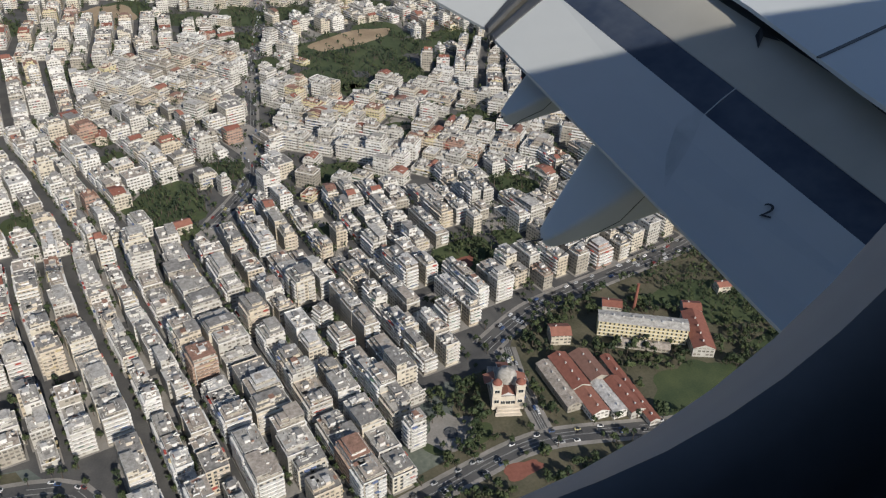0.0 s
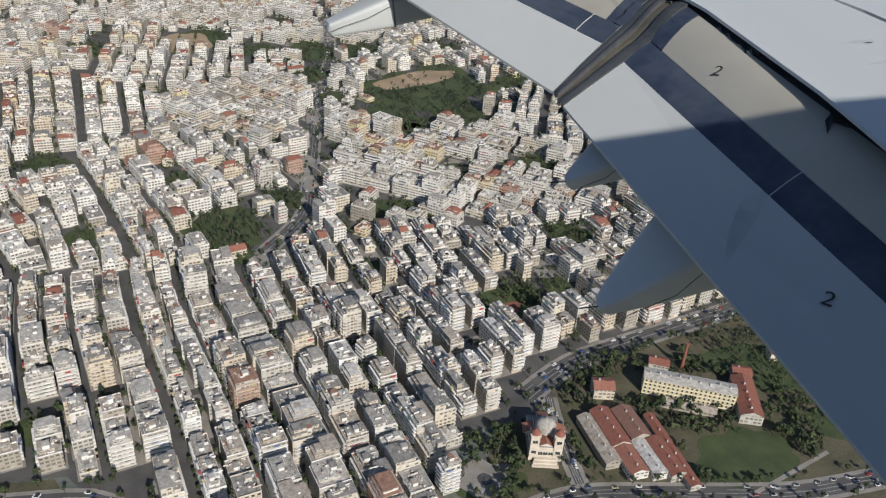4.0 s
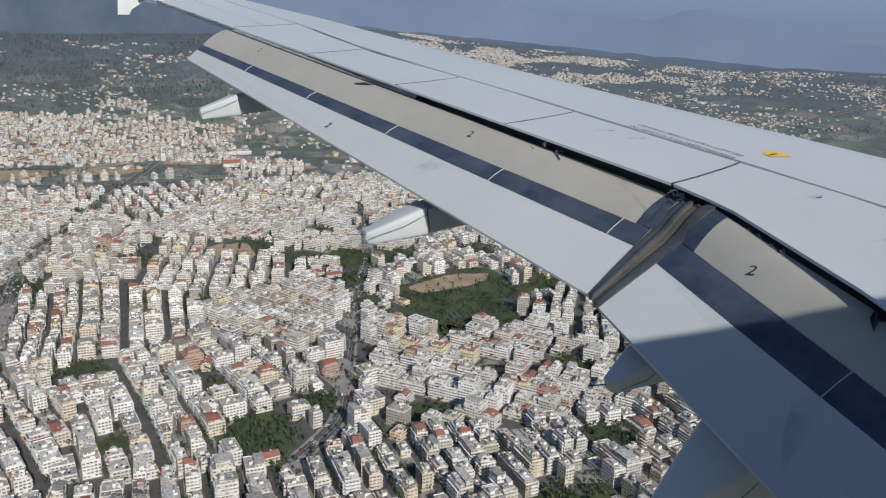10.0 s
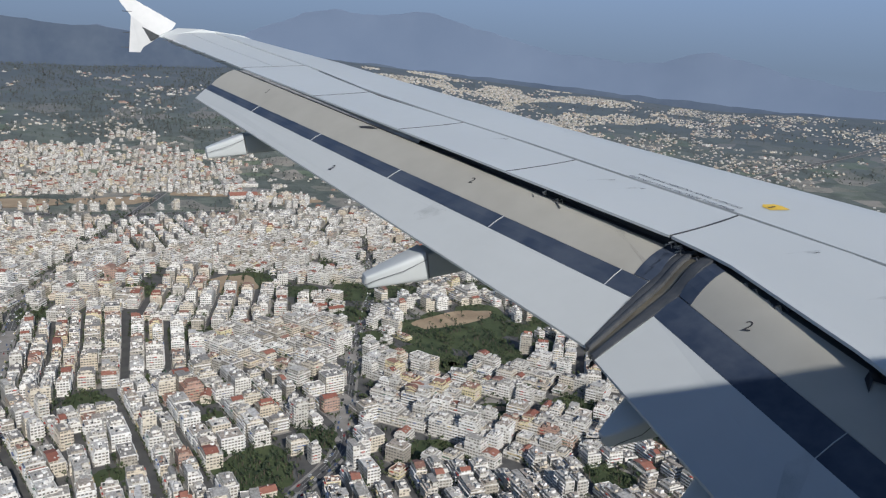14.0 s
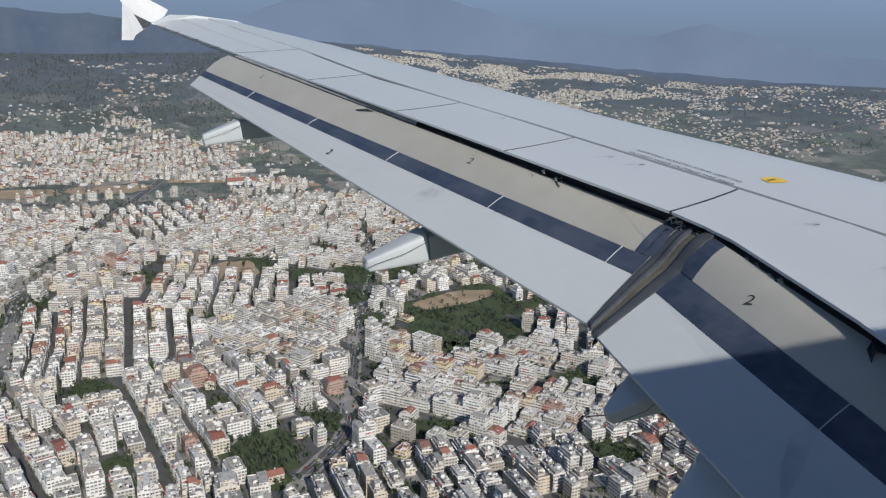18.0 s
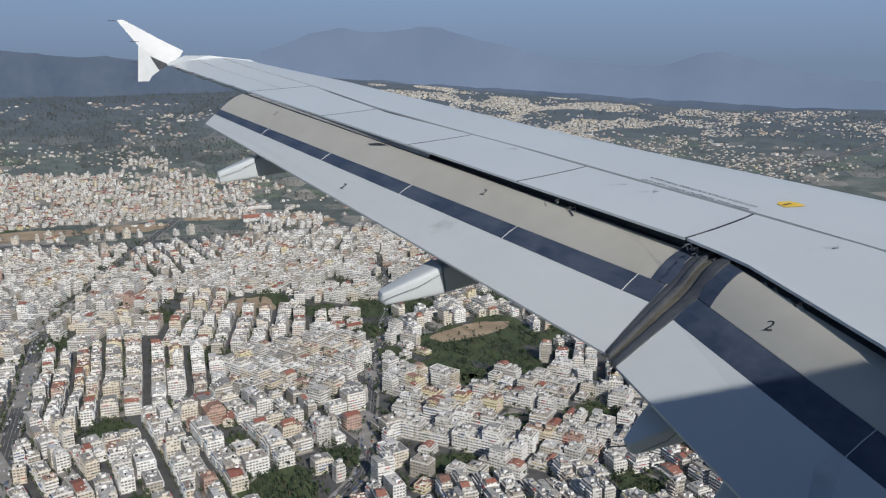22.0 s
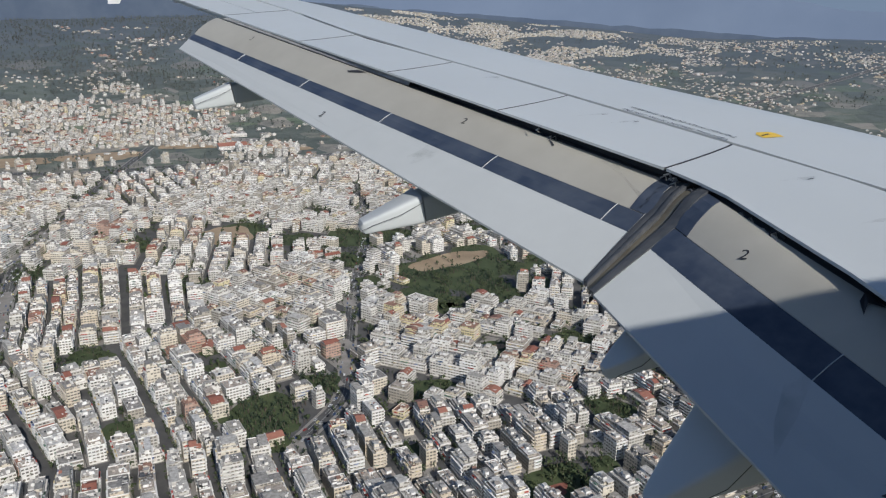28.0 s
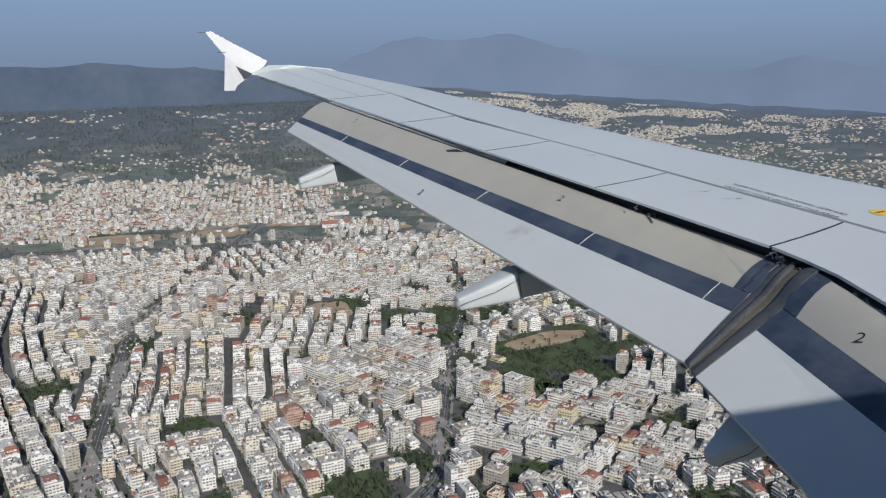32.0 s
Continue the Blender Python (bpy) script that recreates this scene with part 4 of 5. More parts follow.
    if panes:
        for side in panes:
            full = w if side == "f" else d
            n = max(2, int(full / 3.4))
            for k in range(p["floors"]):
                for i in range(n):
                    u = (i + 0.5) / n * full - full / 2
                    o = new("window", PANE_MESH)
                    o.parent = ob
                    if side == "f":
                        o.location = (u, -d / 2 - 0.03, 0.8 + k * STOREY + 1.0)
                    else:
                        o.location = (-w / 2 - 0.03, u, 0.8 + k * STOREY + 1.0)
                        o.rotation_euler.z = -math.pi / 2
    house_count[0] += 1
    return ob


# ---------- plan of streets, parks and squares ----------
def seg_dist(x, y, line):
    best = 1e9
    for (ax, ay), (bx, by) in zip(line, line[1:]):
        dx, dy = bx - ax, by - ay
        s = min(1, max(0, ((x - ax) * dx + (y - ay) * dy) / (dx * dx + dy * dy)))
        best = min(best, math.hypot(x - ax - s * dx, y - ay - s * dy))
    return best


def scaled(line):
    return tuple((x * K, y * K) for x, y in line)


AVENUE_W = scaled(((-420, 285), (-200, 262), (-84, 247), (-24, 236), (-20, 176)))
AVENUE_S = ((-32, 282), (64, 272), (152, 288), (226, 300), (293, 279), (370, 255), (560, 240))
AVENUE_N = ((238, 392), (290, 420), (380, 433), (471, 446), (640, 502), (1280, 690))
CHURCH_LANE = ((254, 386), (244, 357), (235, 304))
ROAD_L = scaled(((-105, 400), (-121, 524), (-136, 770), (-113, 905), (-95, 1010), (-60, 1160), (-20, 1330)))
ROAD_C = scaled(((52, 392), (90, 437), (135, 608), (185, 760), (215, 900), (225, 1010)))
HIGHWAY = scaled(((-900, 1245), (-420, 1195), (-201, 1180), (-113, 1155), (20, 1172), (174, 1182), (267, 1202), (410, 1222), (800, 1258), (1500, 1500), (2500, 1900)))
ROADS = ((AVENUE_W, 16), (AVENUE_S, 12), (AVENUE_N, 15), (CHURCH_LANE, 6), (ROAD_L, 15), (ROAD_C, 13), (HIGHWAY, 24))
PARKS = ((68, 690, 40), (125, 738, 24), (289, 509, 24), (385, 600, 26), (345, 1010, 46), (375, 1045, 52), (435, 1085, 48), (310, 955, 34), (400, 955, 38), (470, 1010, 34), (190, 1240, 36), (265, 1225, 46), (345, 1215, 40), (235, 1120, 32), (330, 915, 22), (415, 900, 26), (478, 945, 20), (262, 965, 18), (250, 1020, 20), (330, 765, 26), (280, 505, 30), (100, 1310, 55), (419, 752, 34), (-99, 872, 26), (528, 1024, 36), (-48, 1280, 30),
         (-90, 453, 15), (240, 1376, 30), (-152, 552, 20), (-64, 704, 18), (320, 896, 20), (480, 1216, 30), (-288, 1024, 34), (330, 520, 15), (32, 808, 14), (20, 1060, 24), (-190, 1180, 26), (180, 590, 13), (610, 800, 30), (26, 852, 13), (86, 815, 17), (66, 640, 18), (232, 690, 24))


def edge_y(x):
    return K * float(np.interp(x / K, (-900, -250, -113, 20, 174, 267, 410, 900, 1800), (1115, 1140, 1125, 1140, 1150, 1170, 1190, 1215, 1300)))


def near_front(x):
    """The city's edge towards the waterfront."""
    return float(np.interp(x, (-672, -134, -38.6, -38.4, 64, 150, 165, 168, 262, 264, 290, 380, 471, 640, 1280), (482, 419, 403, 307, 299, 306, 312, 374, 376, 408, 431, 444, 457, 513, 702)))


def free(x, y, m=0.0):
    if any(seg_dist(x, y, l) < w / 2 + 4 + m for l, w in ROADS):
        return False
    if math.hypot((x - 378) / 92, (y - 1020) / 88) + 0.7 * noise.noise((x / 45, y / 45, 31.0)) < 1:
        return False
    return not any(math.hypot(x - a, y - b) < r + m for a, b, r in PARKS)


def bend(x, y):
    """Streets are not quite straight: a slow shift of the whole grid, none by the waterfront."""
    f = smooth01(400, 720, y)
    return (x + f * 34 * noise.noise((x / 330, y / 330, 20.0)), y + f * 26 * noise.noise((x / 330, y / 330, 40.0)))


def city(theta, u0, u1, v0, v1, seed, inside, avenue=14.0):
    """Blocks of a turned street grid: plots (x, y, turn, w, d, sides on the street), block slabs, yard trees, kerb trees."""
    rng = random.Random(seed)
    c, s = math.cos(theta), math.sin(theta)
    raw = lambda u, v: (u * c - v * s, u * s + v * c)
    world_of = lambda u, v: bend(*raw(u, v))

    def turn_at(u, v):
        a, b = world_of(u, v - 5), world_of(u, v + 5)
        return math.atan2(b[1] - a[1], b[0] - a[0]) - math.pi / 2
    plots, slabs, yards, kerbs = [], [], [], []
    u = u0
    col = 0
    while u < u1:
        bw = rng.uniform(27, 44)
        v = v0 - rng.uniform(0, 40)
        while v < v1:
            bl = rng.uniform(40, 96)
            x, y = world_of(u + bw / 2, v + bl / 2)
            if inside(x, y) or inside(x, y + 30) or inside(x, y - 30):
                yard = rng.uniform(0.5, 6)
                split = rng.uniform(0.42, 0.58)
                kept = 0
                for side in (0, 1):
                    dd = (bw - yard) * (split if side == 0 else 1 - split)
                    vv = v
                    while vv < v + bl - 6:
                        ll = rng.uniform(10, 21)
                        if v + bl - vv - ll < 9:
                            ll = v + bl - vv
                        uu = u + dd / 2 if side == 0 else u + bw - dd / 2
                        px, py = world_of(uu, vv + ll / 2)
                        if inside(px, py) and free(px, py, 4):
                            street = "l" if side == 0 else "r"
                            if vv == v:
                                street += "f"
                            if vv + ll >= v + bl - 0.1:
                                street += "b"
                            if rng.random() > 0.10:
                                back = rng.uniform(0, 2.5)
                                plots.append((px + (back / 2 * c if side == 0 else -back / 2 * c) * -1, py, turn_at(uu, vv + ll / 2), dd - back, ll - 0.06, street))
                                kept += 1
                            else:
                                yards.append((px, py))
                                yards.append((px + 4, py - 5))
                        vv += ll
                if all(inside(*world_of(u + bw * a, v + bl * b)) for a in (0.1, 0.9) for b in (0.1, 0.9)) and kept > 2:
                    slabs.append((x, y, turn_at(u + bw / 2, v + bl / 2), bw + 3.0, bl + 3.0))
                else:
                    slabs += [(p[0], p[1], p[2], p[3] + 3.0, p[4] + 3.0) for p in plots[len(plots) - kept:]] if kept else []
                for _ in range(int(bl / 8)):
                    if rng.random() < 0.8:
                        yards.append(world_of(u + bw / 2 + rng.uniform(-1, 1), v + rng.uniform(4, bl - 4)))
                if rng.random() < 0.8:
                    for q in range(int(bl / 9)):
                        kerbs.append(world_of(u - 2.0, v + 4.5 + q * 9 + rng.uniform(-2, 2)))
            v += bl + rng.choice((7.5, 8.5, 10.0))
        u += bw + (rng.choice((7.5, 8.5, 9.5)) if col % 4 else avenue)
        col += 1
    return plots, slabs, yards, kerbs


MID = 400 * K
zone_a = lambda x, y: near_front(x) < y < MID - 3
jobs = [(radians(6), (-330 * K, 640 * K, 130 * K, 470 * K), 5, zone_a)]
SEEDS = [(-260, 800, 22), (60, 790, 14), (330, 760, 44), (620, 860, -30), (-120, 1010, 0), (180, 980, 38), (430, 1120, 14), (-420, 1120, 20), (-180, 1300, -22), (60, 1240, -8), (280, 1320, 52),
         (560, 1400, 28), (820, 1150, -25), (150, 1500, -33), (430, 1640, -35), (700, 1750, 20), (-480, 1400, 12), (1050, 1500, 10), (900, 1900, -15), (1300, 1800, 20), (850, 800, 15),
         (-250, 1560, 38), (-60, 1700, 10), (-560, 1700, 25), (240, 1760, -20), (-300, 1780, 22)]


def district(k):
    def inside(x, y):
        if not MID + 3 < y < edge_y(x):
            return False
        d = [math.hypot(x - a, y - b) for a, b, _ in SEEDS]
        return d[k] == min(d)
    return inside


for k, (a, b, deg) in enumerate(SEEDS):
    th = radians(deg)
    c, s = math.cos(th), math.sin(th)
    u, v = a * c + b * s, b * c - a * s
    jobs.append((th, (u - 330, u + 330, v - 330, v + 330), 40 + k, district(k)))
plots, slabs, yards, kerbs = [], [], [], []
for th, box, seed, inside in jobs:
    a, b, c, d = city(th, *box, seed, inside, 12.0 if seed == 5 else 14.0)
    plots += a
    slabs += b
    yards += c
    kerbs += d
# small infill houses and trees where the grids meet
frng = random.Random(91)
cells = {}
for p in plots:
    cells.setdefault((int(p[0] // 40), int(p[1] // 40)), []).append(p)
for i in range(-40, 75):
    for j in range(18, 140):
        x, y = i * 15 + frng.uniform(-4, 4), j * 15 + frng.uniform(-4, 4)
        if not near_front(x) + 12 < y < edge_y(x) - 8 or not free(x, y, 3):
            continue
        ci, cj = int(x // 40), int(y // 40)
        if any(math.hypot(x - p[0], y - p[1]) < 0.5 * math.hypot(p[3], p[4]) + 8.0 for a in (-1, 0, 1) for b in (-1, 0, 1) for p in cells.get((ci + a, cj + b), ())):
            continue
        if frng.random() < 0.5:
            p = (x, y, frng.choice((0.1, 0.3, -0.2)), frng.uniform(9, 12), frng.uniform(9, 12), frng.choice(("f", "fl", "fr")))
            plots.append(p)
            cells.setdefault((ci, cj), []).append(p)
        else:
            yards += [(x, y), (x + 4, y - 3), (x - 3, y + 4)]
wide = lambda x, y: -32 < math.degrees(math.atan2(x, y)) < 62
rng = random.Random(21)
near_list = sorted((p for p in plots if -110 * K < p[0] < 270 * K), key=lambda p: math.hypot(p[0] - 70, p[1]))[:280]
near_keys = {(p[0], p[1]) for p in near_list}
far_soups = {}
for x, y, th, w, d, street in plots:
    if not wide(x, y):
        continue
    tall = noise.noise((x / 160, y / 160, 60.0))
    floors = rng.choice((4, 5, 5, 6, 6, 7, 7)) if y < 520 else rng.choice((2, 3, 4, 4, 5, 5)) + (1 if tall > 0.25 else 0)
    if rng.random() < (0.04 if y < 520 else 0.10):
        floors = rng.choice((1, 2, 2))
    elif rng.random() < 0.03:
        floors += 3
    if y > 900:
        street = "".join(q for q in street if q == "f" or q == ("l" if x > 0 else "r"))
    p = plan_house(w, d, floors, street, rng, y < 620)
    if (x, y) in near_keys:
        near_house(p, x, y, th, "fl" if "f" in street and y < 222 * K else "")
    else:
        key = int(math.hypot(x, y) // 400)
        if key not in far_soups:
            far_soups[key] = Soup(CITY_MATS)
        put_house(Turned(far_soups[key], x, y, th, 0.15), p, 2 if y < 1750 else 1)

# town beyond the highway and scattered villages
rng = random.Random(33)
town = Soup(CITY_MATS)


def low_house(sp, x, y, rng, floors, big=1.0):
    p = plan_house(rng.uniform(8, 16) * big, rng.uniform(8, 13) * big, floors, rng.choice(("f", "fl", "fr")), rng)
    p["bands"] = p["bands"] if floors > 2 else []
    if floors < 4:
        p["top"], p["tower"] = [], (p["tower"][0], p["tower"][1], p["h"], p["h"] + 1.2, 1.6, 2.0)
    t = Turned(sp, x, y, rng.choice((0.3, 0.3 + math.pi / 2, -0.1, 0.6)), ground_z(x, y) - 0.3)
    t.box(0, 0, -3, 0.5, p["w"] + 9, p["d"] + 9, 0, PAVE, 0.5)
    if rng.random() < 0.14 and floors < 5:
        t.box(0, 0, 0, p["h"], p["w"], p["d"], 0, WALL, p["tone"], ROOF)
        t.gable(0, 0, p["h"], p["h"] + 2.4, p["w"] + 0.8, p["d"] + 0.8, 0, TILE, p["rtone"], WALL)
    else:
        put_house(t, p, 1)


for i in range(-88, 32):
    for j in range(0, 64):
        x, y = i * 17 + rng.uniform(-4, 4) + 20, 2020 + j * 18 + rng.uniform(-4, 4)
        az = math.degrees(math.atan2(x, y))
        d1 = noise.noise((x / 260, y / 330, 2.0)) + 0.5 * noise.noise((x / 90, y / 90, 6.0)) + 0.66 - 1.05 * smooth01(-3, 8, az) - 1.3 * smooth01(2650, 3100, y)
        if d1 < 0.5 * rng.random() or y < edge_y(x) + 70 or az < -30 or seg_dist(x, y, HIGHWAY) < 32 or seg_dist(x, y, ROAD_L) < 22 or math.hypot((x + 144) / 300, (y - 2030) / 100) < 1:
            continue
        low_house(town, x, y, rng, rng.choice((1, 2, 2, 3, 3, 4)), 0.92)
for _ in range(7500):
    az, r = rng.uniform(-31, 60), 2000 + 2300 * rng.random() ** 0.8
    x, y = r * math.sin(radians(az)), r * math.cos(radians(az))
    k = noise.noise((x / 300, y / 300, 7.0)) + 0.5 * noise.noise((x / 110, y / 110, 3.0))
    if k < 0.20 or y < edge_y(x) + 90 or seg_dist(x, y, HIGHWAY) < 32:
        continue
    if rng.random() < 0.05:
        low_house(town, x, y, rng, 2, 2.2)
    else:
        low_house(town, x, y, rng, rng.choice((1, 2, 2, 3)) if r < 2700 else 1, 1.0 if r < 2700 else 0.7)
# blocks just past the highway
for _ in range(520):
    x = rng.uniform(-560, 1500)
    y = edge_y(x) + 55 + 190 * rng.random()
    if noise.noise((x / 150, y / 150, 5.0)) < -0.12 or not free(x, y, 14) or math.hypot((x + 144) / 300, (y - 2030) / 100) < 1:
        continue
    low_house(town, x, y, rng, rng.choice((3, 4, 5, 6)))
tagged(town.make("town_houses"), "white and cream low houses beyond the highway, some red-roofed", "houses", kind="stuff")
# pale suburb on the far slope
suburb = Soup(CITY_MATS)
for _ in range(15000):
    az = rng.gauss(20, 12) if rng.random() < 0.8 else rng.uniform(-30, 60)
    r = rng.uniform(3350, 4560)
    x, y = r * math.sin(radians(az)), r * math.cos(radians(az))
    if az < 4 or noise.noise((x / 240, y / 240, 11.0)) < (0.02 if 6 < az < 38 else 0.22):
        continue
    w = rng.uniform(6, 12)
    z = ground_z(x, y)
    suburb.box(x, y, z - 3, z + rng.uniform(3, 6.5), w, rng.uniform(5, 9), rng.uniform(0, 3), WALL, rng.choice((0.1, 0.3, 0.35, 0.5, 0.8, 0.9)), TILE if rng.random() < 0.15 else BALC)
for _ in range(12000):
    az, r = rng.uniform(-31, 60), rng.uniform(2300, 4500)
    x, y = r * math.sin(radians(az)), r * math.cos(radians(az))
    if noise.noise((x / 420, y / 420, 17.0)) + 0.5 * noise.noise((x / 90, y / 90, 5.0)) < 0.13 + 0.45 * smooth01(2900, 3500, r) * (az < 5):
        continue
    z = ground_z(x, y)
    suburb.box(x, y, z - 3, z + rng.uniform(2.8, 4.5), rng.uniform(5, 10) * (2.2 if rng.random() < 0.06 else 1), rng.uniform(4.5, 8), rng.uniform(0, 3), WALL, rng.choice((0.1, 0.3, 0.35, 0.5, 0.8, 0.9)), TILE if rng.random() < 0.3 else BALC)
tagged(suburb.make("hillside_suburb"), "pale hillside suburb far across the plain", "houses", kind="stuff")
for key, sp in sorted(far_soups.items()):
    tagged(sp.make("apartment_blocks"), "dense white and beige apartment blocks with balconies and flat roofs", "buildings", kind="stuff")

# pavements of the blocks, kerb high
pv = Soup([M_PAVE])
for x, y, th, w, d in slabs:
    if wide(x, y):
        pv.box(x, y, 0.02, 0.142 + 0.008 * ((x * 7.3 + y * 3.1) % 1.0), w, d, th, 0, 0.5)
tagged(pv.make("pavement"), "grey pavements around the blocks", "pavement", kind="structure")


# ---------- streets ----------
def ribbon(name, line, width, z, mat, off=0.0, dash=None):
    pts = []
    for (ax, ay), (bx, by) in zip(line, line[1:]):
        n = max(1, int(math.hypot(bx - ax, by - ay) / 14))
        pts += [(ax + (bx - ax) * i / n, ay + (by - ay) * i / n) for i in range(n)]
    pts.append(line[-1])
    for _ in range(3):
        pts = [pts[0]] + [((a[0] + 2 * b[0] + c[0]) / 4, (a[1] + 2 * b[1] + c[1]) / 4) for a, b, c in zip(pts, pts[1:], pts[2:])] + [pts[-1]]
    verts, faces = [], []
    for i, (x, y) in enumerate(pts):
        a, b = pts[max(0, i - 1)], pts[min(len(pts) - 1, i + 1)]
        dx, dy = b[0] - a[0], b[1] - a[1]
        l = math.hypot(dx, dy)
        nx, ny = -dy / l, dx / l
        zz = z + ground_z(x, y) + (0.8 if math.hypot(x, y) > 1500 else 0.0)
        verts += [(x + nx * (off - width / 2), y + ny * (off - width / 2), zz), (x + nx * (off + width / 2), y + ny * (off + width / 2), zz)]
    for i in range(len(pts) - 1):
        if dash is None or i % dash == 0:
            faces.append((2 * i, 2 * i + 2, 2 * i + 3, 2 * i + 1))
    return link_mesh(name, verts, faces, [mat]), pts


asphalt = []
xs = np.linspace(-900 * K, 1400 * K, 60)
verts = [(x, near_front(x) - 4, 0.02) for x in xs] + [(x, edge_y(x) + 12, 0.02) for x in xs]
faces = [(i, i + 1, 61 + i, 60 + i) for i in range(59)]
tagged(link_mesh("street_asphalt", verts, faces, [M_ROAD]), "dark asphalt of the narrow city streets", "street", kind="structure")
road_pts = []
for line, w in ROADS:
    ob, pts = ribbon("road", line, w, 0.06, M_ROAD)
    tagged(ob, "grey asphalt road with painted lane lines", "road", kind="structure")
    road_pts.append((pts, w))
    for off in (-w * 0.25, w * 0.25):
        o2, _ = ribbon("lane_line", line, 0.35, 0.09, M_LINE, off, 2)
        o2.parent = ob
    for off in (-0.25, 0.25):
        o2, _ = ribbon("lane_line", line, 0.18, 0.09, M_LINE, off)
        o2.parent = ob
    for sd in (-1, 1):
        o2, _ = ribbon("verge", line, 3.2, 0.16, M_PAVE, sd * (w / 2 + 1.6))
        o2.parent = ob


def patch(name, cx, cy, rx, ry, z, mat, seed, label, cat="ground", rot=0.0):
    """A plot of ground with an uneven edge."""
    n, verts, faces = 40, [(cx, cy, z)], []
    for ring in (0.25, 0.5, 0.75, 1.0):
        for k in range(n):
            a = 2 * math.pi * k / n
            f = ring * (1 + 0.45 * noise.noise((math.cos(a) * 1.4, math.sin(a) * 1.4, seed)))
            u, v = rx * f * math.cos(a), ry * f * math.sin(a)
            verts.append((cx + u * math.cos(rot) - v * math.sin(rot), cy + u * math.sin(rot) + v * math.cos(rot), z))
    if math.hypot(cx, cy) > 1500:
        verts = [(x, y, z + ground_z(x, y) + 1.0) for x, y, _ in verts]
    faces = [(0, 1 + k, 1 + (k + 1) % n) for k in range(n)]
    for j in range(3):
        faces += [(1 + j * n + k, 1 + (j + 1) * n + k, 1 + (j + 1) * n + (k + 1) % n, 1 + j * n + (k + 1) % n) for k in range(n)]
    ob = link_mesh(name, verts, faces, [mat])
    return tagged(ob, label, cat, kind="structure")


for i, (x, y, r) in enumerate(PARKS):
    patch("park_lawn", x, y, r * 0.95, r * 0.95, 0.17 + 0.004 * (i % 8), M_GRASS, i * 1.7, "green park lawn between apartment blocks", "lawn")
BARE = ((378, 1066, 74, 27, 0.42), (84, 1298, 40, 62, 0.1), (330, 765, 13, 9, 0.3), (272, 498, 13, 9, 0.2))
for i, (x, y, rx, ry, rot) in enumerate(BARE):
    patch("bare_lot" if i < 3 else "sports_court", x, y, rx, ry, 0.24, M_EARTH if i < 3 else M_TILE, 4.7 + i * 2.1, "bare tan earth plot among the park trees" if i < 3 else "terracotta sports court among trees", "ground" if i < 3 else "court", rot)
patch("park_lawn", 378, 1020, 84, 80, 0.155, M_GRASS, 12.7, "dry green lawn of the large park", "lawn")
patch("bare_lot", 232, 690, 22, 14, 0.10, M_EARTH, 4.3, "bare tan earth of a building plot")
patch("bare_lot", -360, 2010, 130, 50, 0.15, M_EARTH, 6.3, "bare tan earth of a construction site")
patch("bare_lot", -150, 2030, 110, 50, 0.12, M_EARTH, 3.3, "bare tan earth of a construction site")
patch("bare_lot", 120, 2120, 150, 40, 0.12, M_EARTH, 5.3, "bare tan earth of a construction site")
patch("bare_lot", 990, 2230, 150, 55, 0.12, M_EARTH, 8.3, "bare tan field")
patch("sports_field", -520, 2090, 110, 50, 0.1, M_GRASS, 9.1, "green field beside the highway")


# ---------- trees ----------
def tree_data(seed, h, spread, lobes, dark=False, clumps=60):
    """Verts and faces of the trunk with limbs, and of the crown's leaf clumps."""
    rng = random.Random(seed)
    tv, tf = [], []

    def limb(a, b, r0, r1):
        k = len(tv)
        d = (b - a).normalized()
        s = d.orthogonal().normalized()
        u = d.cross(s)
        for p, r in ((a, r0), (b, r1)):
            for i in range(5):
                q = 2 * math.pi * i / 5
                tv.append(tuple(p + r * (math.cos(q) * s + math.sin(q) * u)))
        for i in range(5):
            tf.append((k + i, k + (i + 1) % 5, k + 5 + (i + 1) % 5, k + 5 + i))
    limb(Vector((0, 0, 0)), Vector((0.1, 0, h * 0.45)), h * 0.035, h * 0.022)
    cents = []
    for i in range(lobes):
        a = 2 * math.pi * i / lobes + rng.uniform(-0.4, 0.4)
        rr = spread * rng.uniform(0.25, 0.6)
        c = Vector((rr * math.cos(a), rr * math.sin(a), h * rng.uniform(0.55, 0.85)))
        cents.append((c, spread * rng.uniform(0.35, 0.55)))
        if i < (lobes if clumps > 20 else 1):
            limb(Vector((0.1, 0, h * 0.42)), c, h * 0.016, h * 0.006)
    cents.append((Vector((0, 0, h * 0.85)), spread * 0.5))
    cv, cf = [], []
    for i in range(clumps):
        c, r = cents[i % len(cents)]
        d = Vector((rng.gauss(0, 1), rng.gauss(0, 1), rng.gauss(0, 0.8))).normalized()
        p = c + d * r * rng.uniform(0.55, 1.05)
        s = d.orthogonal().normalized()
        u = d.cross(s)
        q = rng.uniform(0, 6.28)
        s, u = s * math.cos(q) + u * math.sin(q), u * math.cos(q) - s * math.sin(q)
        z = spread * rng.uniform(0.16, 0.32) * (1.0 if clumps > 20 else 1.3)
        k = len(cv)
        cv += [tuple(p + s * z), tuple(p + u * z * 0.8 - d * z * 0.4), tuple(p - s * z * 0.9), tuple(p - u * z - d * z * 0.3), tuple(p + d * z * 0.45)]
        cf += [(k, k + 1, k + 4), (k + 1, k + 2, k + 4), (k + 2, k + 3, k + 4), (k + 3, k, k + 4)]
    return tv, tf, cv, cf


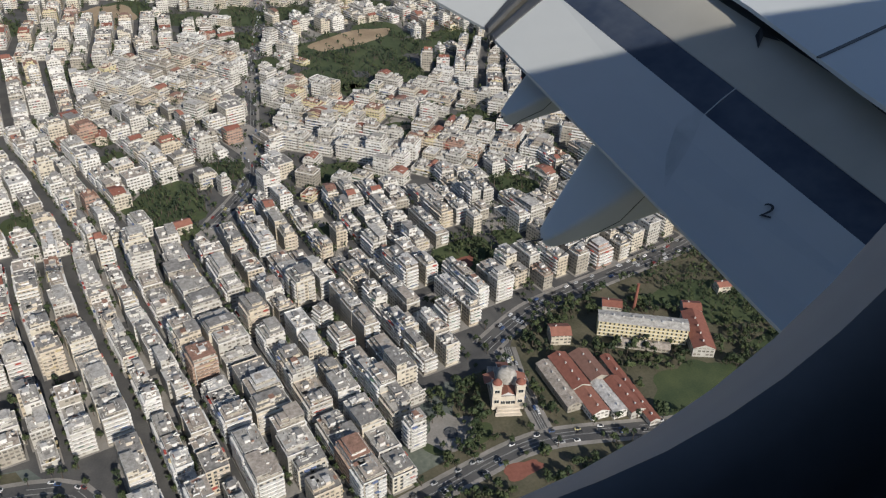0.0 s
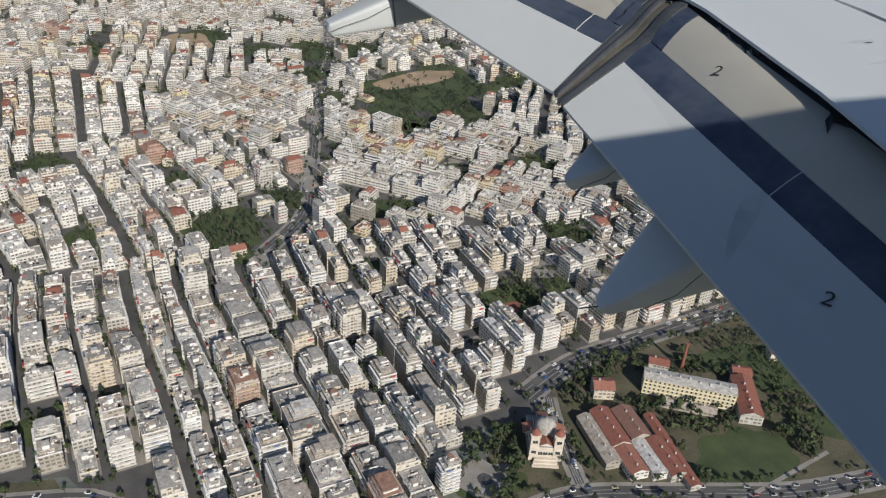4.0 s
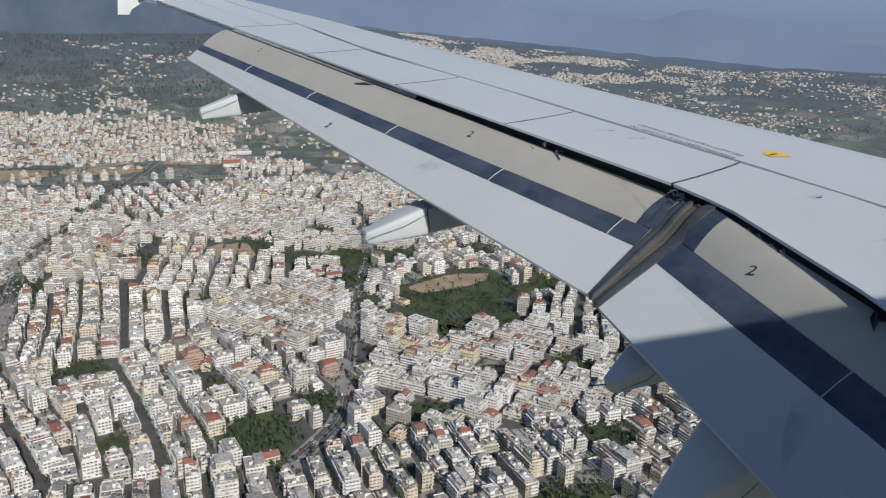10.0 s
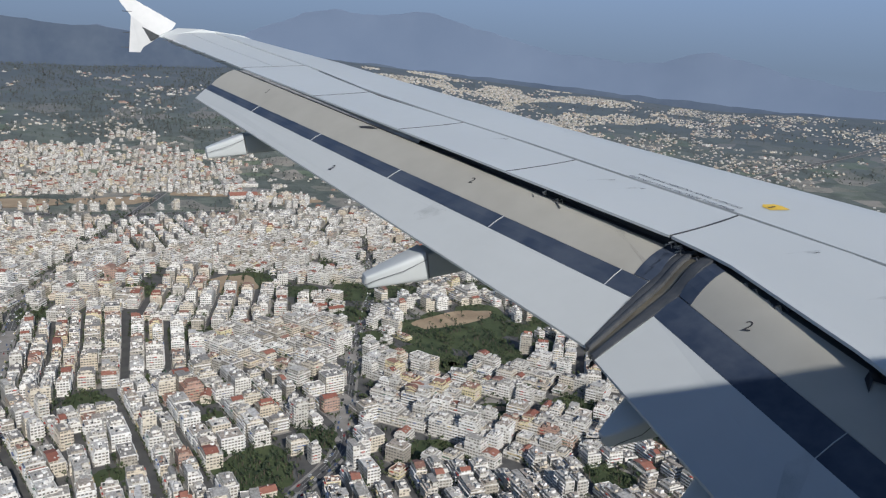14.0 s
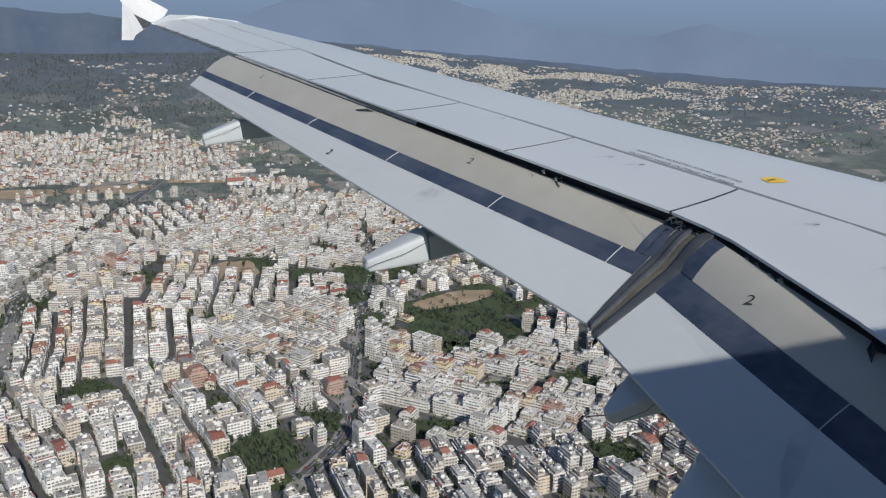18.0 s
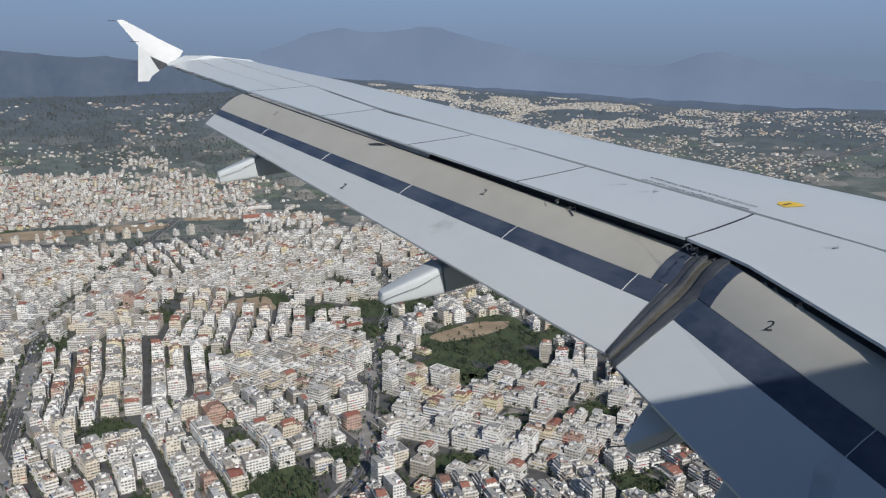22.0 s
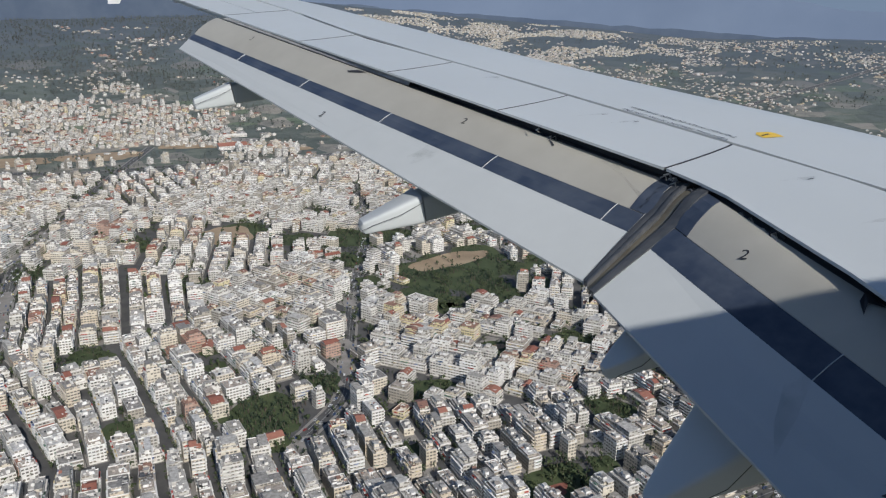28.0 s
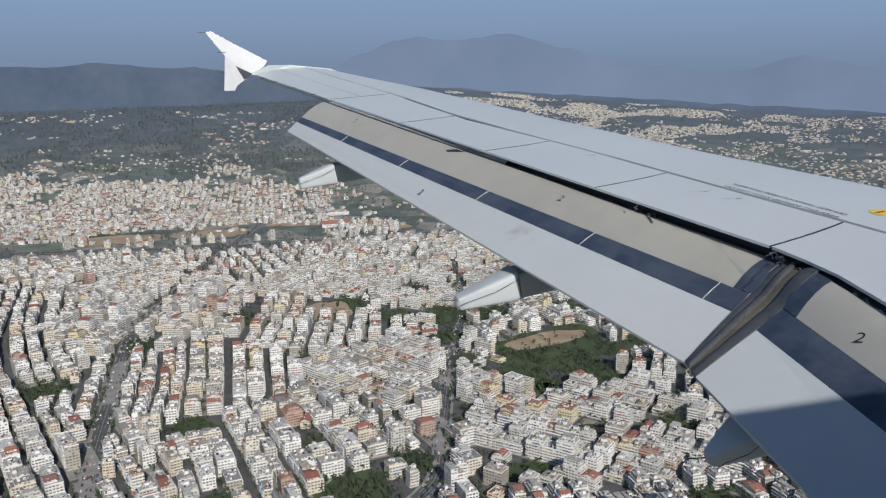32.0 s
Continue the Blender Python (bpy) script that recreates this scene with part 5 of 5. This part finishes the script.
TREES = [tree_data(i, 8.0, 3.4, 5) for i in range(4)] + [tree_data(9 + i, 11.0, 2.6, 4, True) for i in range(2)]
TREES += [tree_data(20 + i, 8.0, 3.6, 3, clumps=11) for i in range(4)] + [tree_data(29 + i, 11.0, 2.9, 3, True, 11) for i in range(2)]
TREE_MESH = []
for i, (tv, tf, cv, cf) in enumerate(TREES):
    pair = []
    for nm, v, f, m in (("trunk", tv, tf, M_BARK), ("crown", cv, cf, M_LEAF if i % 6 < 4 else M_LEAF2)):
        me = bpy.data.meshes.new(nm)
        me.from_pydata(v, [], f)
        me.materials.append(m)
        pair.append(me)
    TREE_MESH.append(pair)


def near_tree(x, y, k, scale, z=0.15):
    ob = new("tree", TREE_MESH[k][0])
    ob.matrix_world = pose(x, y, z - 0.05, 0, 0, (x * 37 + y * 11) % 360) @ Matrix.Diagonal((scale, scale, scale, 1))
    tagged(ob, "leafy green street tree" if k < 4 else "dark green pine tree", "tree", "city trees")
    new("crown", TREE_MESH[k][1]).parent = ob


def in_bare(x, y):
    for a, b, rx, ry, rot in BARE:
        u, v = (x - a) * math.cos(rot) + (y - b) * math.sin(rot), (y - b) * math.cos(rot) - (x - a) * math.sin(rot)
        if math.hypot(u / rx, v / ry) < 1.05:
            return True
    return False


class Grove:
    """Many trees in one mesh."""
    def __init__(self, leaf):
        self.leaf = leaf
        self.v, self.f, self.m, self.n = [], [], [], 0
        self.src = [(np.array(tv + cv), [tuple(f) for f in tf] + [tuple(i + len(tv) for i in f) for f in cf], [0] * len(tf) + [1 if i % 6 < 4 else 2] * len(cf)) for i, (tv, tf, cv, cf) in enumerate(TREES)]

    def add(self, x, y, z, k, scale, turn):
        v, f, m = self.src[k]
        c, s = math.cos(turn), math.sin(turn)
        self.v.append(np.column_stack(((v[:, 0] * c - v[:, 1] * s) * scale + x, (v[:, 0] * s + v[:, 1] * c) * scale + y, v[:, 2] * scale + z)))
        self.f.append((f, self.n))
        self.m += m
        self.n += len(v)

    def make(self, name, label):
        verts = np.concatenate(self.v)
        me = bpy.data.meshes.new(name)
        loops, starts, n = [], [], 0
        for f, k in self.f:
            for face in f:
                starts.append(n)
                loops.extend(i + k for i in face)
                n += len(face)
        me.vertices.add(len(verts))
        me.vertices.foreach_set("co", verts.astype(np.float32).ravel())
        me.loops.add(n)
        me.loops.foreach_set("vertex_index", np.array(loops, dtype=np.int32))
        me.polygons.add(len(starts))
        me.polygons.foreach_set("loop_start", np.array(starts, dtype=np.int32))
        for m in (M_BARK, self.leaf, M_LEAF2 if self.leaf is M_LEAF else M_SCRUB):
            me.materials.append(m)
        me.polygons.foreach_set("material_index", np.array(self.m, dtype=np.int32))
        me.update(calc_edges=True)
        me.validate()
        return tagged(new(name, me), label, "trees", kind="stuff")


rng = random.Random(77)
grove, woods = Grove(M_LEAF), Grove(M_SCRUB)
near_trees = [0]


def plant(x, y, scale=None, k=None, z=0.1):
    k = rng.choice((0, 1, 2, 3, 0, 1, 2, 3, 4, 5)) if k is None else k
    scale = scale or rng.uniform(0.6, 1.1)
    if math.hypot(x, y) < 330 * K and near_trees[0] < 200 and -130 * K < x < 330 * K:
        near_tree(x, y, k, scale, z)
        near_trees[0] += 1
    else:
        grove.add(x, y, z, k + (6 if math.hypot(x, y) > 560 else 0), scale, rng.uniform(0, 6.28))


for x, y in yards:
    if wide(x, y) and y < 1850:
        plant(x, y, rng.uniform(0.6, 1.1))
for x, y in kerbs:
    if wide(x, y) and y < 1800:
        plant(x, y, rng.uniform(0.5, 0.9), rng.choice((0, 1, 2, 3)))
BIG = range(4, 19)
for i, (a, b, r) in enumerate(PARKS):
    for _ in range(int(r * r / (14 if i < 4 else 26 if i < 20 else 22))):
        t, q = rng.uniform(0, 6.28), r * math.sqrt(rng.random())
        if in_bare(a + q * math.cos(t), b + q * math.sin(t)) or (i in BIG and noise.noise(((a + q * math.cos(t)) / 28, (b + q * math.sin(t)) / 28, 3.0)) < -0.12):
            continue
        plant(a + q * math.cos(t), b + q * math.sin(t), None, rng.choice((4, 5, 4, 5, 0)) if i < 2 or i in BIG else None)
for _ in range(330):
    x, y = 365 + rng.uniform(-128, 128), 1000 + rng.uniform(-135, 135)
    if math.hypot((x - 378) / 92, (y - 1020) / 88) + 0.7 * noise.noise((x / 45, y / 45, 31.0)) < 0.95 and not in_bare(x, y) and noise.noise((x / 28, y / 28, 3.0)) > -0.12 and all(seg_dist(x, y, l) > w / 2 + 2 for l, w in ROADS):
        plant(x, y, None, rng.choice((4, 5, 4, 5, 0)))
for pts, w in road_pts:
    for i, (x, y) in enumerate(pts[1:-1]):
        if not wide(x, y) or math.hypot(x, y) > 1900:
            continue
        dx, dy = pts[i + 2][0] - pts[i][0], pts[i + 2][1] - pts[i][1]
        l = math.hypot(dx, dy)
        for sd in (-1, 1):
            if rng.random() < 0.75:
                o = sd * (w / 2 + rng.uniform(1.5, 4))
                plant(x - dy / l * o + rng.uniform(-3, 3), y + dx / l * o + rng.uniform(-3, 3), rng.uniform(0.6, 1.0))
# waterfront gardens before the first row of houses, kept clear of the buildings there
CLEAR = ((((323, 380), (397, 344)), 17), (((382, 318), (400, 357)), 12), (((268, 352), (268, 300)), 17), (((292, 352), (296, 288)), 16), (((311, 343), (304, 277)), 7), (((294, 378), (296, 379)), 13),
         (((178, 327), (179, 327)), 13), (((335, 296), (375, 290)), 20), (((219, 322), (235, 362)), 18), (((352, 392), (353, 393)), 9), (((408, 364), (409, 364)), 9), (((205, 284), (206, 284)), 14), (((452, 378), (453, 378)), 9))
for _ in range(7000):
    x = rng.uniform(-230 * K, 420 * K)
    y = near_front(x) - rng.uniform(10, 170)
    hill = 405 < x < 500 and y > 300
    if y < 60 or any(seg_dist(x, y, l) < w / 2 + 2 for l, w in ROADS) or any(seg_dist(x, y, l) < w for l, w in CLEAR):
        continue
    if noise.noise((x / 30, y / 30, 4)) < (-0.14 if not hill else -0.35):
        continue
    plant(x, y, rng.uniform(0.5, 0.9) if hill or rng.random() < 0.5 else rng.uniform(0.7, 1.25))
# countryside scrub and woods, in the leaf colour greyed for haze
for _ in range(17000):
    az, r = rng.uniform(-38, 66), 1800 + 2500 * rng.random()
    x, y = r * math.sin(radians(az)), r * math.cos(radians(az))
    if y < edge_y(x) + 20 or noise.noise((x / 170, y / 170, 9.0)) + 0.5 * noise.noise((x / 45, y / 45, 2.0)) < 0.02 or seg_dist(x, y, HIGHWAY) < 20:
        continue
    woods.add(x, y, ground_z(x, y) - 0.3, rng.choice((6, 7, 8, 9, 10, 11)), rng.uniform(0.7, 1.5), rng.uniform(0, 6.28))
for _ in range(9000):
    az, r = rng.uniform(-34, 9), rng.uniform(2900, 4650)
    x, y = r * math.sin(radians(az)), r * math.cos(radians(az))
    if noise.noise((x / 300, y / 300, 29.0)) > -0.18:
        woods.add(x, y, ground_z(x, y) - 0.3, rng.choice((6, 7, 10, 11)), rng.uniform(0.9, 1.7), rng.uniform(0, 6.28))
grove.make("city_trees", "leafy trees in courtyards, parks and along avenues")
woods.make("countryside_trees", "dark green scrub and trees across the plain")

# lawns and paths of the waterfront gardens
verts = [(x, near_front(x) - 5, 0.05) for x in np.linspace(-420 * K, 800 * K, 50)] + [(x, 20, 0.05) for x in np.linspace(-420 * K, 800 * K, 50)]
tagged(link_mesh("waterfront_ground", verts, [(50 + i, 51 + i, i + 1, i) for i in range(49)], [M_DRY]), "dry brown ground of the waterfront gardens", "ground", kind="structure")
for i, (x, y, a, b) in enumerate(((-70, 222, 34, 9), (-140, 232, 30, 11), (-62, 196, 16, 10), (-96, 200, 12, 11), (-40, 205, 9, 14), (-150, 200, 30, 12), (20, 150, 30, 9), (90, 150, 26, 10), (112, 202, 16, 8), (222, 183, 26, 15), (285, 225, 30, 14), (262, 243, 24, 8), (290, 190, 24, 12))):
    patch("lawn", x * K, y * K, a * K, b * K, 0.10, M_GRASS, i * 2.3, "green lawn of the waterfront gardens", "lawn")
for line in (((-170, 215), (-20, 205)), ((-110, 240), (-95, 180)), ((-60, 236), (-52, 180)), ((-24, 168), (140, 150), (260, 175))):
    o, _ = ribbon("garden_path", scaled(line), 3.0, 0.13, M_PAVE)
    tagged(o, "pale paved garden path", "path", kind="structure")


# ---------- landmarks by the gardens ----------
def revolve(profile, n=16):
    return loft([[(r * math.cos(2 * math.pi * k / n), r * math.sin(2 * math.pi * k / n), z) for k in range(n)] for r, z in profile])


def church(x, y, turn):
    s = Soup(CITY_MATS)
    s.box(0, 1, 0, 8.5, 13, 19, 0, BALC, 0.87, ROOF)
    s.box(0, 2.5, 8.5, 11.5, 9, 9, 0, BALC, 0.87, ROOF)
    ob = s.make("church")
    ob.matrix_world = pose(x, y, 0.12, 0, 0, turn) @ Matrix.Diagonal((1.6, 1.6, 1.35, 1))
    tagged(ob, "pale cream domed church with twin bell towers and red tiled roofs", "church")
    r = Soup(CITY_MATS)
    for cx, cy, w, d, ang in ((0, -3.5, 9, 6.5, math.pi / 2), (-4.6, 2.5, 6, 9, math.pi / 2), (4.6, 2.5, 6, 9, math.pi / 2), (0, 8.6, 5, 9, 0)):
        r.gable(cx, cy, 8.5, 10.6, w, d, ang, TILE, 0.6, BALC)
    r.make("roof", ob)
    part("dome", revolve([(4.3, 11.4), (4.3, 13.2), (4.5, 13.3), (4.3, 14.6), (3.6, 16.2), (2.2, 17.4), (0.7, 18.0), (0.15, 19.0)]), M_ROOF, ob, "grey dome", True)
    d = Soup(CITY_MATS)
    for k in range(3):
        d.box(0, -9.5 - k * 1.3, 0, 2.4 - k * 0.8, 9 + k, 1.3, 0, BALC, 0.87)
    d.make("front_steps", ob)
    for sx in (-4.9, 4.9):
        t = Soup(CITY_MATS)
        t.box(sx, -7.0, 0, 15.5, 3.6, 3.6, 0, BALC, 0.87, ROOF)
        t.box(sx, -7.0, 15.5, 16.0, 4.3, 4.3, 0, BALC, 0.87)
        t.make("bell_tower", ob)
        cap = part("tower_cap", revolve([(2.1, 0), (1.9, 0.9), (1.1, 1.8), (0.15, 2.6)], 10), M_TILE, ob)
        cap.location = (sx, -7.0, 16.0)
        for oz in (5.0, 11.5):
            o = new("window", PANE_MESH)
            o.parent = ob
            o.location = (sx, -8.83, oz)
    for i in (-2.2, 0, 2.2):
        o = new("window", PANE_MESH)
        o.parent = ob
        o.location = (i, -8.53, 4)
    for i in range(5):
        o = new("window", PANE_MESH)
        o.parent = ob
        o.location = (-6.53, -5 + i * 3.2, 4)
        o.rotation_euler.z = -math.pi / 2


def hall(x, y, turn, w, d, h, label, tone=0.2, cover=3):
    s = Soup(CITY_MATS)
    s.box(0, 0, 0, h, w, d, 0, WALL, tone, ROOF)
    ob = s.make("hall")
    ob.matrix_world = pose(x, y, 0.12, 0, 0, turn)
    tagged(ob, label, "building")
    r = Soup(CITY_MATS)
    r.gable(0, 0, h, h + d * 0.22, w + 1, d + 1, 0, cover, tone, WALL)
    r.make("roof", ob)
    for k in range(int(w / 9)):
        c = Soup(CITY_MATS)
        c.box(-w / 2 + 4.5 + k * 9, 0.6, h + d * 0.12, h + d * 0.22 + 1.0, 0.9, 0.9, 0, BALC, 0.5)
        c.make("chimney", ob)


church(227, 343, -21)
RED = "long low hall with a red tiled gable roof"
hall(264, 333, 86, 46, 11, 6, "long low shed with a grey sheet roof", 0.75, ROOF)
hall(277, 340, 86, 36, 14, 7, RED, 0.3)
hall(275, 309, 86, 24, 13, 6, RED, 0.6)
hall(293, 339, 87, 30, 15, 7.5, RED, 0.85)
hall(288, 308, 87, 31, 10, 6, "long low shed with a grey sheet roof", 0.65, ROOF)
hall(299, 305, 87, 34, 11, 6.5, RED, 0.3)
for i in range(6):
    hall(311 - i * 1.25, 340 - i * 11.4, 84, 10.6, 7.5, 4.5, "small shed with a red tiled gable roof in a row", 0.3)
hall(294, 379, -20, 15, 14, 9, "square cream house with a red tile roof", 0.5)
hall(391, 338, 62, 44, 16, 8, RED, 0.3)
hall(352, 393, -34, 15, 11, 7, "cream house with a red tile roof behind the barracks", 0.3)
hall(408, 365, -30, 14, 12, 7, "cream house with a red tile roof behind the barracks", 0.3)
hall(346, 346, -34, 40, 8, 4, "long low shed with a grey sheet roof", 0.75, ROOF)
hall(452, 378, -14, 11, 9, 7, "small cream house among dark trees", 0.5)
# tall brick chimney behind the barracks
chimney = part("brick_chimney", revolve([(1.5, 0), (1.25, 12), (1.0, 23), (1.25, 23.2), (1.2, 24), (0.8, 24)], 14), M_TILE, None, "", True)
chimney.location = (370, 387, 0.1)
tagged(chimney, "tall slender red brick chimney", "chimney")
# long barracks with rows of windows
s = Soup([M_PLAIN, *CITY_MATS[1:]])
s.box(0, 0, 0, 13.5, 66, 14, 0, WALL, 0.96, ROOF)
barracks = s.make("military_building")
barracks.matrix_world = pose(354.5, 358.5, 0.12, 0, 0, -34)
tagged(barracks, "long cream four-storey military building with rows of windows", "building")
s = Soup(CITY_MATS)
s.gable(0, 0, 13.7, 15.4, 67, 15, 0, ROOF, 0.3, WALL)
s.make("roof", barracks)
for k in range(4):
    s = Soup(CITY_MATS)
    s.box(0, -7.1, 0.4 + k * 3.3, 0.7 + k * 3.3, 66, 0.3, 0, BALC, 0.7)
    s.make("cornice", barracks)
    for i in range(20):
        o = new("window", SMALL_PANE)
        o.parent = barracks
        o.location = (-31.2 + i * 3.28, -7.05, 1.6 + k * 3.3)
rngc = random.Random(3)
for i in range(9):
    s = Soup(CITY_MATS)
    s.box(-29 + i * 7.2, rngc.uniform(-2, 2), 14.2, 16.4, 1.2, 1.2, 0, BALC, 0.5)
    s.make("chimney", barracks)
# round fountain in the garden square
patch("square", 180, 327, 17, 15, 0.14, M_PAVE, 2.2, "pale paved garden square", "pavement")
fountain = part("fountain", revolve([(4.6, 0.2), (4.6, 0.9), (4.0, 0.9), (4.0, 0.35), (0.6, 0.35), (0.5, 1.6), (0.1, 1.7)], 24), M_SEAL, None, "", True)
fountain.location = (178, 326, 0.0)
tagged(fountain, "round dark stone fountain in a garden square", "fountain")
patch("sports_court", 205, 281, 14, 7, 0.21, M_TILE, 7.7, "red sports court by the avenue", "court")
patch("lawn", 355, 293, 36, 22, 0.15, M_GRASS, 3.9, "dark green playing field", "lawn", 0.2)
hall(66, 640, 12, 20, 12, 8, "red-roofed school among dark trees", 0.5)
hall(26, 852, 80, 18, 11, 9, "tall red-roofed church hall with cream walls", 0.5)
hall(86, 815, 5, 26, 9, 6, "low school with a red tile roof", 0.3)
hall(196, 1150, 14, 30, 11, 6, "cream school block with a red tile roof", 0.3)
hall(222, 1136, 14, 24, 11, 6, "cream school block with a red tile roof", 0.3)
hall(160, 2060, 6, 70, 30, 9, "long red-roofed factory hall beyond the highway", 0.6)
s = Soup(CITY_MATS)
for i in range(3):
    s.box(i * 26, 0, 0, 9, 24, 40, 0, BALC, 0.1, ROOF)
depot = s.make("warehouse")
depot.matrix_world = pose(900, 2480, ground_z(900, 2480), 0, 0, -10)
tagged(depot, "long white flat-roofed warehouse in the fields", "building")

# shopping hall with a flat pale roof and its car park, past the highway
mall = Soup(CITY_MATS)
mall.box(0, 0, 0, 9, 92, 46, 0, WALL, 0.1, ROOF)
mall_ob = mall.make("shopping_hall")
mall_ob.matrix_world = pose(165, 2235, ground_z(165, 2235), 0, 0, 4)
tagged(mall_ob, "long pale flat-roofed shopping hall beside its car park", "building")
parts = Soup(CITY_MATS)
parts.box(0, -23.6, 5.5, 9.6, 92.6, 1.0, 0, BALC, 0.6)
parts.make("fascia", mall_ob)
for k in range(6):
    unit = Soup(CITY_MATS)
    unit.box(-38 + k * 15, 6 - 12 * (k % 2), 9, 10.8, 5, 3.5, 0, BALC, 0.6)
    unit.make("roof_unit", mall_ob)
patch("car_park", 168, 2172, 75, 26, 0.14, M_PAVE, 2.9, "pale paved car park before the shopping hall", "pavement")
patch("bare_lot", 270, 2010, 80, 34, 0.16, M_EARTH, 7.1, "bare tan earth plot beside the highway")

# ---------- cars ----------
CAR_PAINT = [surface("car_paint_" + n, c, tuple(min(1, v * 1.15) for v in c), 0.3) for n, c in (("white", (0.7, 0.7, 0.7)), ("silver", (0.38, 0.39, 0.40)), ("black", (0.02, 0.02, 0.022)), ("red", (0.22, 0.03, 0.028)), ("blue", (0.05, 0.09, 0.2)), ("taxi_yellow", (0.5, 0.44, 0.22)))]
WORD = ("white", "silver-grey", "black", "red", "dark blue", "pale yellow")


def car_mesh(mat):
    rings = []
    for x, zb, zt, w in ((-2.1, 0.35, 0.75, 0.72), (-1.9, 0.28, 0.92, 0.84), (-0.6, 0.28, 0.95, 0.88), (0.9, 0.28, 0.95, 0.88), (1.8, 0.28, 0.82, 0.84), (2.1, 0.34, 0.62, 0.70)):
        rings.append([(x, -w, zb), (x, w, zb), (x, w, zt - 0.12), (x, w * 0.9, zt), (x, -w * 0.9, zt), (x, -w, zt - 0.12)])
    body = part("car", loft(rings), mat, None)
    me = body.data
    bpy.data.objects.remove(body)
    return me


BODIES = [car_mesh(m) for m in CAR_PAINT]
tmp = part("cabin", loft([[(-1.75, -0.74, 0.9), (-1.75, 0.74, 0.9), (0.95, 0.76, 0.92), (0.95, -0.76, 0.92)], [(-1.35, -0.6, 1.42), (-1.35, 0.6, 1.42), (0.3, 0.62, 1.45), (0.3, -0.62, 1.45)]]), M_GLASS, None)
CABIN = tmp.data
bpy.data.objects.remove(tmp)
tmp = part("wheel", loft([[(0.31 * math.cos(k * 0.785), y, 0.31 + 0.31 * math.sin(k * 0.785)) for k in range(8)] for y in (-0.1, 0.1)]), M_SEAL, None)
WHEEL = tmp.data
bpy.data.objects.remove(tmp)


def car(x, y, turn, k):
    ob = new("car", BODIES[k])
    ob.matrix_world = pose(x, y, 0.08, 0, 0, turn)
    tagged(ob, f"{WORD[k]} car on the asphalt street", "car", "cars on the roads")
    new("cabin", CABIN).parent = ob
    for a in (-1.3, 1.3):
        for b in (-0.8, 0.8):
            w = new("wheel", WHEEL)
            w.parent = ob
            w.location = (a, b, 0)


rng = random.Random(55)
made = 0
parked = Soup([*CAR_PAINT, M_GLASS])
for pts, w in road_pts:
    for i in range(1, len(pts) - 1):
        x, y = pts[i]
        if not wide(x, y) or math.hypot(x, y) > 1500:
            continue
        dx, dy = pts[i + 1][0] - pts[i - 1][0], pts[i + 1][1] - pts[i - 1][1]
        l = math.hypot(dx, dy)
        turn = math.degrees(math.atan2(dy, dx))
        for lane in (-0.44, -0.36, -0.13, 0.13, 0.36, 0.44):
            if rng.random() > (0.7 if abs(lane) > 0.4 else 0.3):
                continue
            along = rng.uniform(-3, 3)
            cx, cy = x - dy / l * lane * w + dx / l * along, y + dx / l * lane * w + dy / l * along
            k = rng.choice((0, 0, 0, 0, 1, 1, 1, 1, 2, 2, 2, 2, 4, 4, 3, 5))
            if made < 130 and math.hypot(cx, cy) < 420 * K:
                car(cx, cy, turn + (180 if lane > 0 else 0), k)
                made += 1
            else:
                parked.box(cx, cy, 0.15, 0.95, 4.1, 1.75, radians(turn), k, 0.5)
                parked.box(cx, cy, 0.95, 1.45, 2.2, 1.4, radians(turn), 6, 0.5, k)
tagged(parked.make("distant_cars"), "white, grey and dark cars along the avenues", "cars", kind="stuff")
